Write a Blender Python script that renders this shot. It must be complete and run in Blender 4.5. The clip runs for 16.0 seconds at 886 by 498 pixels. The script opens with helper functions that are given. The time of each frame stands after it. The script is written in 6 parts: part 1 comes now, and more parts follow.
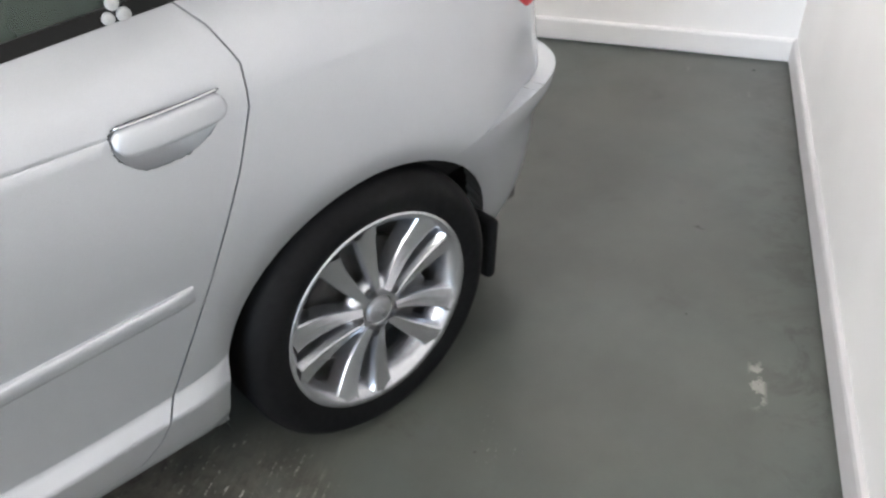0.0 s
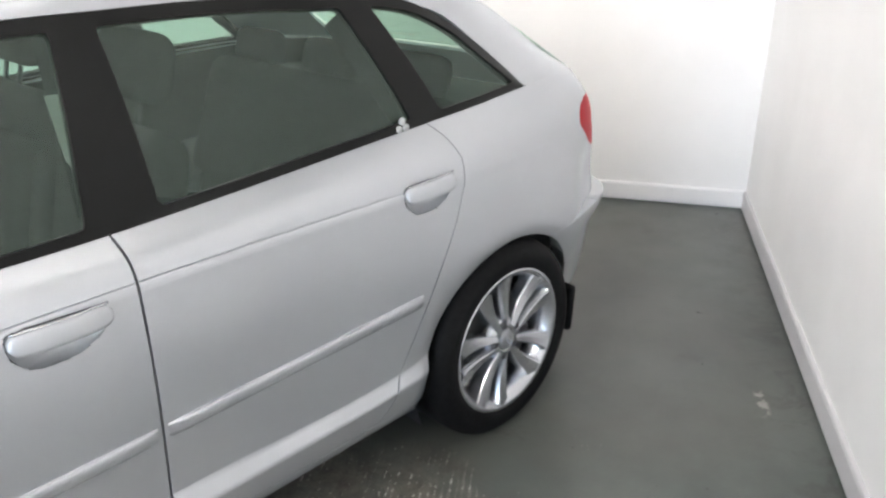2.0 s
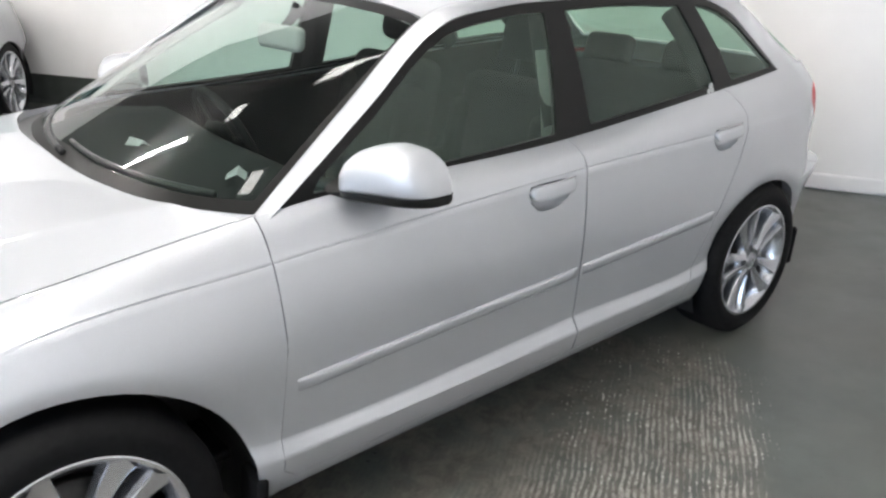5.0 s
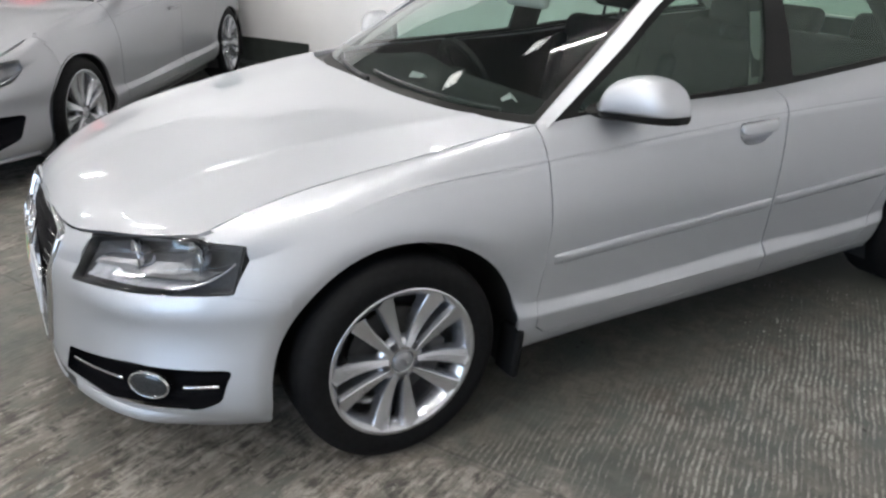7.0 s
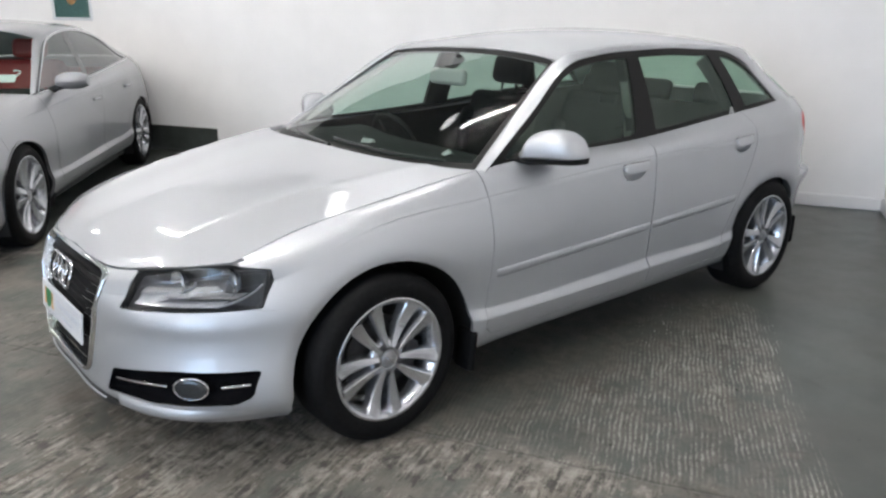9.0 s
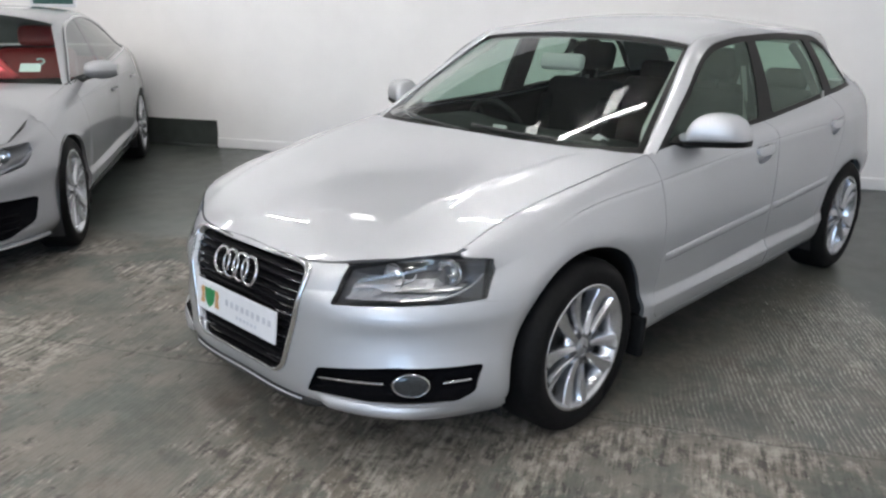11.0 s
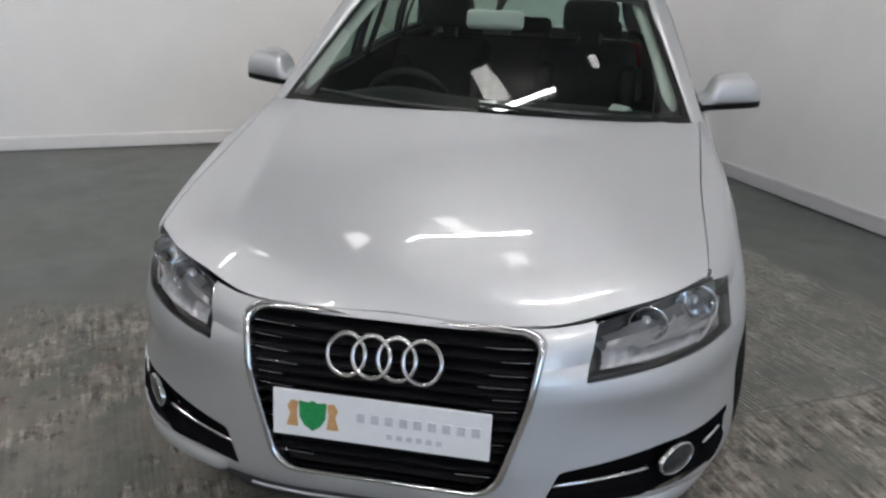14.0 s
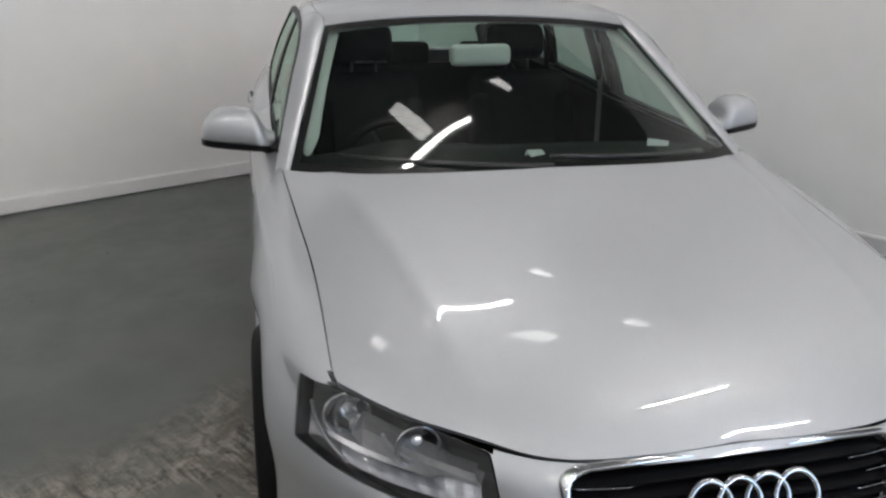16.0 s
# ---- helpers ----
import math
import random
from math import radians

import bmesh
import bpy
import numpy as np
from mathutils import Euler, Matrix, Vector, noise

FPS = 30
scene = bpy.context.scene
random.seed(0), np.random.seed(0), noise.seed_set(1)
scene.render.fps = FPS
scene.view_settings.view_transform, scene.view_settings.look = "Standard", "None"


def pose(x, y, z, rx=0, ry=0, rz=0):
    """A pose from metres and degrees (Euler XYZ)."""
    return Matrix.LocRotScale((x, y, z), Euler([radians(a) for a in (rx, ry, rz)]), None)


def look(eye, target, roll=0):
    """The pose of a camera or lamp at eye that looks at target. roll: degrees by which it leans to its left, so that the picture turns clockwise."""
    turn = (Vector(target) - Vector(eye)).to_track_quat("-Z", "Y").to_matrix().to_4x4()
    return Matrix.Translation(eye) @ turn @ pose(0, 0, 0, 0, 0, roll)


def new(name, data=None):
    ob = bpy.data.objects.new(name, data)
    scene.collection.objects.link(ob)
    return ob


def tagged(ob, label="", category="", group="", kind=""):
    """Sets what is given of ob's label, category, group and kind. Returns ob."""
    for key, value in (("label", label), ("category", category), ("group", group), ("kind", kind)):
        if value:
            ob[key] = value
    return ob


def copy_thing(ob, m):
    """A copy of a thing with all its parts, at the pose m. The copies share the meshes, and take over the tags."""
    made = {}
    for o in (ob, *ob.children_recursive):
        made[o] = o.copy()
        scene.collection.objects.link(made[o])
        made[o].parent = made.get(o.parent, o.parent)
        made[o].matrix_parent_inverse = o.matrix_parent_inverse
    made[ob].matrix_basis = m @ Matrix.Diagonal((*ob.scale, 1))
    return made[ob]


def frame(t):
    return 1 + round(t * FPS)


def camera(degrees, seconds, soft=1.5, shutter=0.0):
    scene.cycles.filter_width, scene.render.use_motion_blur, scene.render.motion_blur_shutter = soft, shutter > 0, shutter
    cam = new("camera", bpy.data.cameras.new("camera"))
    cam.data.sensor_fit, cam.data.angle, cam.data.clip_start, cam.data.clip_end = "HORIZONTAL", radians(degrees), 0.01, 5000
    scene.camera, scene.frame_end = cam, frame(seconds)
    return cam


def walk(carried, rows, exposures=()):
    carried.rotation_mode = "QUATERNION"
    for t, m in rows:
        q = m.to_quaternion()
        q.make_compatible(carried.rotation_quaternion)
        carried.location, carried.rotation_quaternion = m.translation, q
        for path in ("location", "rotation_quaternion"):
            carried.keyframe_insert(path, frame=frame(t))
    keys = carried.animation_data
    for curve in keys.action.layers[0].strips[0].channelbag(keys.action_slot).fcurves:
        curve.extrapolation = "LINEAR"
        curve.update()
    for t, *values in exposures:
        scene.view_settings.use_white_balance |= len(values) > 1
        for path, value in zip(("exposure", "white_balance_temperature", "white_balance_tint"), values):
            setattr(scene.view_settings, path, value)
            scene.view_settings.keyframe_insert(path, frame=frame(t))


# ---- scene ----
cam = camera(59.2, 16.0, soft=2.4)
PATH = [
    (0, (-0.572, 1.882, 1.395), (-1.63, 0.675, 0.202), -2.0),
    (0.5, (-0.316, 1.96, 1.416), (-1.44, 0.766, 0.271), -2.5),
    (1, (-0.108, 2.056, 1.439), (-1.307, 0.823, 0.419), -2.3),
    (1.5, (0.119, 2.151, 1.475), (-1.15, 0.887, 0.585), -1.4),
    (2, (0.346, 2.147, 1.493), (-0.986, 0.876, 0.714), -0.1),
    (2.5, (0.551, 2.142, 1.501), (-0.844, 0.909, 0.771), 0.8),
    (3, (0.745, 2.248, 1.501), (-0.631, 0.976, 0.801), 1.2),
    (3.5, (0.954, 2.244, 1.51), (-0.356, 0.909, 0.801), 1.1),
    (4, (1.191, 2.194, 1.518), (-0.121, 0.87, 0.793), 0.0),
    (4.5, (1.339, 2.194, 1.511), (0.034, 0.864, 0.785), -0.4),
    (5, (1.537, 2.279, 1.501), (0.339, 0.858, 0.762), 0.8),
    (5.2, (1.617, 2.258, 1.496), (0.47, 0.808, 0.733), 1.8),
    (7.3, (2.279, 2.623, 1.477), (1.343, 1.032, 0.707), 1.1),
    (7.5, (2.358, 2.665, 1.485), (1.377, 1.087, 0.744), 1.4),
    (8, (2.584, 2.752, 1.494), (1.443, 1.248, 0.834), 0.6),
    (8.5, (2.685, 2.848, 1.504), (1.461, 1.389, 0.891), 0.3),
    (9, (2.779, 2.936, 1.507), (1.554, 1.467, 0.923), 0.4),
    (9.5, (2.922, 2.881, 1.505), (1.696, 1.407, 0.936), 0.9),
    (10, (3.173, 2.705, 1.502), (1.922, 1.261, 0.91), -0.3),
    (10.2, (3.237, 2.648, 1.49), (1.98, 1.209, 0.899), -0.3),
    (12.3, (3.597, 1.412, 1.457), (1.968, 0.454, 0.804), 0.6),
    (12.5, (3.581, 1.309, 1.465), (1.924, 0.405, 0.805), 0.2),
    (13, (3.636, 1.002, 1.454), (1.892, 0.28, 0.792), 0.6),
    (13.2, (3.658, 0.891, 1.455), (1.885, 0.252, 0.786), 0.3),
    (13.5, (3.666, 0.7, 1.439), (1.858, 0.191, 0.753), 1.6),
    (14, (3.592, 0.385, 1.425), (1.746, 0.054, 0.731), 1.8),
    (14.5, (3.563, 0.052, 1.436), (1.681, -0.07, 0.771), 2.8),
    (15, (3.478, -0.225, 1.444), (1.594, -0.133, 0.778), 2.0),
    (15.5, (3.285, -0.473, 1.468), (1.42, -0.225, 0.79), 0.0),
    (16, (3.133, -0.798, 1.486), (1.295, -0.381, 0.819), 0.6),
]
EXPOSURES = [(0, 1.68, 6850, 10), (2, 1.52, 6850, 10), (3.5, 1.32, 6800, 10), (5, 1.22, 6760, 10), (7.5, 0.75, 6660, 10), (9, 0.74, 6640, 10), (10, 0.71, 6640, 10),
             (12.5, 0.46, 6640, 10), (14.5, 0.20, 6700, 10), (16, 0.18, 6720, 10)]
walk(cam, [(t, look(eye, target, roll)) for t, eye, target, roll in PATH], EXPOSURES)

# ---- world and lamps ----
world = bpy.data.worlds.new("world")
scene.world = world
world.use_nodes = True
world.node_tree.nodes["Background"].inputs["Color"].default_value = (0.55, 0.57, 0.6, 1)
world.node_tree.nodes["Background"].inputs["Strength"].default_value = 0.05

CEILING = 3.6
CORNER = Vector((-3.78, 0.53, 0.0))
LEFT_DIR = Vector((math.cos(radians(30.8)), math.sin(radians(30.8)), 0))      # along the wall beside the car
REAR_DIR = Vector((math.cos(radians(-61.3)), math.sin(radians(-61.3)), 0))    # along the wall behind it


def room(a, b, z=0.0):
    """A place by metres along the two walls from their corner."""
    return CORNER + LEFT_DIR * a + REAR_DIR * b + Vector((0, 0, z))


# ---- materials ----
def material(name):
    m = bpy.data.materials.new(name)
    m.use_nodes = True
    return m, m.node_tree.nodes, m.node_tree.links, m.node_tree.nodes["Principled BSDF"]


def put(shader, **values):
    for key, value in values.items():
        shader.inputs[key.replace("_", " ")].default_value = value


def plain(name, colour, rough=0.5, metal=0.0, grain=0.0, scale=40.0, bump=0.0, coat=0.0, spec=0.5):
    """A surface with a fine mottling of its colour and, where given, fine relief."""
    m, nodes, links, shader = material(name)
    put(shader, Base_Color=(*colour, 1), Roughness=rough, Metallic=metal)
    put(shader, Coat_Weight=coat, Coat_Roughness=0.03, Specular_IOR_Level=spec)
    if grain or bump:
        where = nodes.new("ShaderNodeTexCoord")
        dust = nodes.new("ShaderNodeTexNoise")
        dust.inputs["Scale"].default_value, dust.inputs["Detail"].default_value = scale, 6
        links.new(where.outputs["Object"], dust.inputs["Vector"])
        if grain:
            ramp = nodes.new("ShaderNodeValToRGB")
            ramp.color_ramp.elements[0].position, ramp.color_ramp.elements[1].position = 0.3, 0.7
            ramp.color_ramp.elements[0].color = (*[c * (1 - grain) for c in colour], 1)
            ramp.color_ramp.elements[1].color = (*[min(1, c * (1 + grain)) for c in colour], 1)
            links.new(dust.outputs["Fac"], ramp.inputs["Fac"])
            links.new(ramp.outputs["Color"], shader.inputs["Base Color"])
        if bump:
            relief = nodes.new("ShaderNodeBump")
            relief.inputs["Strength"].default_value, relief.inputs["Distance"].default_value = bump, 0.004
            links.new(dust.outputs["Fac"], relief.inputs["Height"])
            links.new(relief.outputs["Normal"], shader.inputs["Normal"])
    return m


def glow(name, colour, strength):
    m, nodes, links, shader = material(name)
    put(shader, Base_Color=(*colour, 1), Emission_Color=(*colour, 1), Emission_Strength=strength)
    return m


def pane(name, tint, gloss=1.0, sheen=(1, 1, 1)):
    """Thin tinted glass: clear through, with a mirror that grows at grazing angles."""
    m, nodes, links, shader = material(name)
    nodes.remove(shader)
    clear, mirror = nodes.new("ShaderNodeBsdfTransparent"), nodes.new("ShaderNodeBsdfGlossy")
    clear.inputs["Color"].default_value = (*tint, 1)
    mirror.inputs["Color"].default_value = (*sheen, 1)
    mirror.inputs["Roughness"].default_value = 0.01
    facing, mix = nodes.new("ShaderNodeLayerWeight"), nodes.new("ShaderNodeMixShader")
    facing.inputs["Blend"].default_value = 0.5
    power, share = nodes.new("ShaderNodeMath"), nodes.new("ShaderNodeMath")
    power.operation, share.operation = "POWER", "MULTIPLY_ADD"
    power.inputs[1].default_value = 5.0
    share.inputs[1].default_value, share.inputs[2].default_value = 0.92, 0.048 * gloss
    links.new(facing.outputs["Facing"], power.inputs[0])
    links.new(power.outputs[0], share.inputs[0])
    links.new(share.outputs[0], mix.inputs["Fac"])
    links.new(clear.outputs["BSDF"], mix.inputs[1])
    links.new(mirror.outputs["BSDF"], mix.inputs[2])
    links.new(mix.outputs["Shader"], nodes["Material Output"].inputs["Surface"])
    return m


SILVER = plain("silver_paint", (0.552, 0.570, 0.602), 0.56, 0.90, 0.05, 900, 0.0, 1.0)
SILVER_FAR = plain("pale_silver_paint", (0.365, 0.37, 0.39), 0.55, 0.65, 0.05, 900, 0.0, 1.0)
BLACK_TRIM = plain("black_trim", (0.018, 0.019, 0.02), 0.35, 0, 0.1, 200)
FRAME_BLACK = plain("frame_black", (0.006, 0.006, 0.006), 0.42, 0, 0.1, 200, 0, 0, 0.2)
BLACK_GLOSS = plain("gloss_black", (0.012, 0.012, 0.014), 0.12, 0, 0, 40, 0, 0.5)
RUBBER = plain("tyre_rubber", (0.0065, 0.0065, 0.007), 0.62, 0, 0.25, 60, 0.15, 0, 0.12)
ALLOY = plain("wheel_alloy", (0.60, 0.61, 0.645), 0.26, 0.88, 0.05, 80, 0, 0.4)
CHROME = plain("chrome", (0.66, 0.67, 0.69), 0.08, 1.0, 0.03, 60)
DULL_CHROME = plain("dull_chrome", (0.50, 0.51, 0.53), 0.16, 0.95, 0.05, 90)
DARK_METAL = plain("dark_metal", (0.07, 0.07, 0.075), 0.5, 0.7, 0.2, 60)
GLASS = pane("car_glass", (0.52, 0.67, 0.595), 1.45, (0.82, 1.0, 0.89))
SCREEN_GLASS = pane("screen_glass", (0.72, 0.82, 0.775))
REAR_GLASS = pane("black_glass", (0.08, 0.09, 0.09), 1.5)
FAR_GLASS = pane("dark_glass", (0.30, 0.34, 0.32), 2.2)
LENS = pane("lamp_lens", (0.93, 0.94, 0.95))
CABIN = plain("cabin_plastic", (0.007, 0.0072, 0.008), 0.6, 0, 0.2, 120, 0.1, 0, 0.2)
CLOTH = plain("seat_cloth", (0.006, 0.006, 0.007), 0.9, 0, 0.3, 200, 0.2, 0, 0.1)
GREY_CLOTH = plain("headlining", (0.45, 0.45, 0.44), 0.9, 0, 0.1, 200, 0.2)
PAPER = plain("white_paper", (0.78, 0.79, 0.8), 0.7, 0, 0.05, 30)
WALL_PAINT = plain("wall_paint", (0.86, 0.848, 0.848), 0.6, 0, 0.03, 2.5, 0.06)
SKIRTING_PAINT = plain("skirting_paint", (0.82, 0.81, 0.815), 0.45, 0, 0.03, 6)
# same paint as above, with the left wall's shade put into the colour
SKIRTING_SHADED = plain("shaded_skirting_paint", (0.60, 0.585, 0.60), 0.4, 0, 0.04, 6)
TUBE = glow("tube_light", (0.995, 0.99, 0.985), 98.0)
TUBE_WEAK = glow("old_tube_light", (0.995, 0.99, 0.985), 53.0)
PANEL_BRIGHT = glow("bright_panel_light", (0.99, 0.99, 0.99), 5.0)
PANEL = glow("panel_light", (0.99, 0.99, 0.99), 4.5)
HOUSING = plain("lamp_housing", (0.8, 0.8, 0.8), 0.4)
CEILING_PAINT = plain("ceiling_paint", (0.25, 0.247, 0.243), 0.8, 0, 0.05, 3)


def floor_material():
    """Grey-green paint over brushed concrete, worn through on the ridges away from the rear wall."""
    m, nodes, links, shader = material("worn_floor_paint")
    where = nodes.new("ShaderNodeTexCoord").outputs["Object"]

    def node(kind, **values):
        n = nodes.new(kind)
        for key, value in values.items():
            n.inputs[key.replace("_", " ")].default_value = value
        return n

    def calc(op, a, b=None, c=None):
        n = nodes.new("ShaderNodeMath")
        n.operation = op
        for slot, value in zip(n.inputs, (a, b, c)):
            if value is None:
                continue
            if isinstance(value, (int, float)):
                slot.default_value = value
            else:
                links.new(value, slot)
        return n.outputs[0]

    def noise_of(scale, detail=5, rough=.6, vector=None, warp=0.0):
        n = node("ShaderNodeTexNoise", Scale=scale, Detail=detail, Roughness=rough, Distortion=warp)
        links.new(vector or where, n.inputs["Vector"])
        return n.outputs["Fac"]

    def ramp(value, low, high):
        n = nodes.new("ShaderNodeMapRange")
        n.interpolation_type = "SMOOTHSTEP"
        n.inputs["From Min"].default_value, n.inputs["From Max"].default_value = low, high
        links.new(value, n.inputs["Value"])
        return n.outputs["Result"]

    def along_dir(way, start):
        n = nodes.new("ShaderNodeVectorMath")
        n.operation = "DOT_PRODUCT"
        n.inputs[1].default_value = way
        links.new(where, n.inputs[0])
        return calc("SUBTRACT", n.outputs["Value"], start)

    def mix(fac, a, b):
        n = nodes.new("ShaderNodeMix")
        n.data_type = "RGBA"
        if isinstance(fac, (int, float)):
            n.inputs["Factor"].default_value = fac
        else:
            links.new(fac, n.inputs["Factor"])
        for slot, value in ((n.inputs[6], a), (n.inputs[7], b)):
            if isinstance(value, tuple):
                slot.default_value = (*value, 1)
            else:
                links.new(value, slot)
        return n.outputs[2]

    normal = Vector((-REAR_DIR.y, REAR_DIR.x, 0))
    off_wall = along_dir(tuple(normal), normal.dot(CORNER))          # metres from the rear wall
    beyond = ramp(calc("ADD", off_wall, calc("MULTIPLY", calc("SUBTRACT", noise_of(6, 7, .7), .5), .55)), 4.44, 4.60)

    def ridges(angle, pitch, long):
        """Brushed lines at that angle to the x axis: 0 to 1 across each ridge."""
        turn = nodes.new("ShaderNodeVectorRotate")
        turn.rotation_type = "Z_AXIS"
        turn.inputs["Angle"].default_value = -radians(angle)
        links.new(where, turn.inputs["Vector"])
        squash = nodes.new("ShaderNodeVectorMath")
        squash.operation = "MULTIPLY"
        squash.inputs[1].default_value = (long, 1, 1)
        links.new(turn.outputs["Vector"], squash.inputs[0])
        split = nodes.new("ShaderNodeSeparateXYZ")
        links.new(turn.outputs["Vector"], split.inputs[0])
        wander = noise_of(4, 4, .6)
        wave = calc("SINE", calc("MULTIPLY", calc("ADD", split.outputs["Y"], calc("ADD", calc("MULTIPLY", wander, .045), calc("MULTIPLY", noise_of(17, 3, .6), .005))), 2 * math.pi / pitch))
        streak = noise_of(46, 3, .6, squash.outputs["Vector"])
        return calc("MULTIPLY_ADD", wave, .5, .5), streak

    near_wave, near_streak = ridges(34, .0195, .13)
    far_wave, far_streak = ridges(26, .019, .17)

    def choose(a, b):
        return calc("ADD", calc("MULTIPLY", a, calc("SUBTRACT", 1.0, beyond)), calc("MULTIPLY", b, beyond))
    wave, streak = choose(near_wave, far_wave), choose(near_streak, far_streak)
    blotch = noise_of(1.15, 6, .62, None, .4)

    def spot(x, y, reach, core):
        n = nodes.new("ShaderNodeVectorMath")
        n.operation = "DISTANCE"
        n.inputs[1].default_value = (x, y, 0)
        links.new(where, n.inputs[0])
        return ramp(n.outputs["Value"], reach, core)
    rubbed = calc("MAXIMUM", spot(-.72, .92, .50, .15), spot(-.36, 1.12, .56, .15))     # ahead of the rear wheel
    split_y = nodes.new("ShaderNodeSeparateXYZ")
    links.new(where, split_y.inputs[0])
    right_side = ramp(split_y.outputs["Y"], .3, -.5)
    driven = along_dir((.669, -.743, 0), Vector((.669, -.743, 0)).dot(Vector((-.50, 1.42, 0))))   # the part cars drive over
    zone = calc("MINIMUM", ramp(calc("SUBTRACT", off_wall, calc("MULTIPLY", right_side, .25)), 2.30, 3.05), ramp(driven, -.10, .22))
    wear = calc("ADD", zone, calc("MULTIPLY", calc("SUBTRACT", blotch, .52), 1.7))
    wear = calc("ADD", wear, calc("ADD", calc("MULTIPLY", beyond, .55), calc("MULTIPLY", rubbed, .75)))
    worn_zone = ramp(wear, .10, 1.15)
    mottle = noise_of(12, 8, .74, None, .6)
    breakup = noise_of(5.5, 7, .70)
    paint = mix(ramp(noise_of(2.2, 6, .6), .3, .7), PAINT_A, PAINT_B)
    paint = mix(calc("MULTIPLY", ramp(noise_of(.75, 6, .62, None, .4), .42, .66), .5), paint, (.098, .091, .078))
    # combed part: thin pale ridges showing through a rubbed film of paint
    rubbed_film = mix(calc("MULTIPLY", worn_zone, ramp(breakup, .30, .62)), paint, mix(ramp(mottle, .36, .62), (.072, .066, .056), (.165, .153, .132)))
    combed = calc("ADD", calc("MULTIPLY", wave, .36), calc("ADD", calc("MULTIPLY", streak, 1.05), calc("MULTIPLY", breakup, .60)))
    thread = calc("MULTIPLY", ramp(calc("ADD", combed, calc("MULTIPLY", worn_zone, .26)), 1.20, 1.42), calc("MULTIPLY", ramp(worn_zone, .05, .5), ramp(calc("ADD", noise_of(2.1, 6, .7, None, .3), calc("MULTIPLY", rubbed, .10)), .33, .51)))
    pale = mix(noise_of(70, 4, .7), (.25, .242, .215), (.52, .505, .46))
    thread = calc("MULTIPLY", thread, ramp(split_y.outputs["Y"], .84, 1.10))
    flecks = ramp(noise_of(30, 5, .72), .38, .56)                    # the ridges are chipped into short bits
    thread = calc("MULTIPLY", thread, calc("MULTIPLY_ADD", flecks, .85, .15))
    thread = calc("MULTIPLY", thread, calc("MULTIPLY_ADD", ramp(noise_of(3.4, 6, .7, None, .5), .36, .58), .50, .50))
    whole = ramp(calc("ADD", noise_of(1.7, 7, .68, None, .9), calc("MULTIPLY", calc("SUBTRACT", mottle, .5), .30)), .50, .58)
    thread = calc("MULTIPLY", thread, calc("SUBTRACT", 1.0, calc("MULTIPLY", whole, calc("MULTIPLY_ADD", rubbed, -.6, .80))))
    dash = calc("ADD", calc("MULTIPLY", near_wave, .24), calc("ADD", calc("MULTIPLY", near_streak, .45), calc("MULTIPLY", noise_of(62, 3, .6), .95)))
    dots = calc("MULTIPLY", ramp(dash, .95, 1.01), calc("MULTIPLY", ramp(calc("ADD", rubbed, calc("MULTIPLY", calc("SUBTRACT", noise_of(3.1, 6, .68), .5), 2.6)), .28, .75), calc("MULTIPLY", ramp(noise_of(4.2, 6, .7), .42, .58), ramp(noise_of(13, 6, .75, None, .5), .43, .56))))
    combed_floor = mix(thread, rubbed_film, pale)
    combed_floor = mix(calc("MULTIPLY", dots, .9), combed_floor, (.62, .605, .56))
    # pitted part: mottled bare concrete with dark scratches and rests of paint
    brushed = ramp(noise_of(1.4, 6, .65, None, .4), .38, .60)
    grain = calc("ADD", calc("MULTIPLY", calc("SUBTRACT", streak, .5), calc("MULTIPLY_ADD", brushed, .55, .20)), calc("MULTIPLY", mottle, .75))
    stone = mix(ramp(grain, .25, .53), (.085, .078, .068), (.40, .372, .33))
    stone = mix(calc("MULTIPLY", ramp(noise_of(4.5, 6, .7), .45, .7), .6), stone, (.135, .120, .102))
    stone = mix(calc("MULTIPLY", ramp(noise_of(2.6, 7, .66, None, .8), .53, .62), .75), stone, (.118, .100, .083))
    pits = ramp(calc("ADD", calc("MULTIPLY", streak, .48), calc("MULTIPLY", mottle, .72)), .565, .47)
    stone = mix(calc("MULTIPLY", pits, calc("MULTIPLY_ADD", brushed, .50, .32)), stone, (.042, .040, .036))
    chips = ramp(calc("ADD", calc("MULTIPLY", streak, .40), calc("MULTIPLY", noise_of(30, 6, .72), .80)), .66, .74)
    stone = mix(calc("MULTIPLY", chips, calc("MULTIPLY_ADD", brushed, .60, .38)), stone, (.34, .325, .295))
    rest = ramp(calc("ADD", noise_of(1.25, 8, .68, None, .7), calc("MULTIPLY", calc("SUBTRACT", mottle, .5), .45)), .47, .55)
    trodden = mix(ramp(noise_of(3.2, 6, .65), .38, .62), paint, (.165, .152, .132))
    pitted_floor = mix(calc("MULTIPLY", rest, .88), stone, trodden)
    bare = calc("MULTIPLY", calc("MAXIMUM", beyond, right_side), ramp(wear, .45, .95))
    colour = mix(bare, combed_floor, pitted_floor)
    grime = calc("MULTIPLY", ramp(noise_of(1.9, 7, .7, None, .8), .58, .75), .55)
    colour = mix(grime, colour, (.045, .042, .037))
    joint = calc("MULTIPLY", ramp(calc("ABSOLUTE", calc("ADD", calc("SUBTRACT", off_wall, 4.53), calc("MULTIPLY", calc("SUBTRACT", noise_of(5, 4), .5), .05))), .010, .003), .38)
    colour = mix(joint, colour, (.03, .029, .027))
    left_normal = Vector((LEFT_DIR.y, -LEFT_DIR.x, 0))
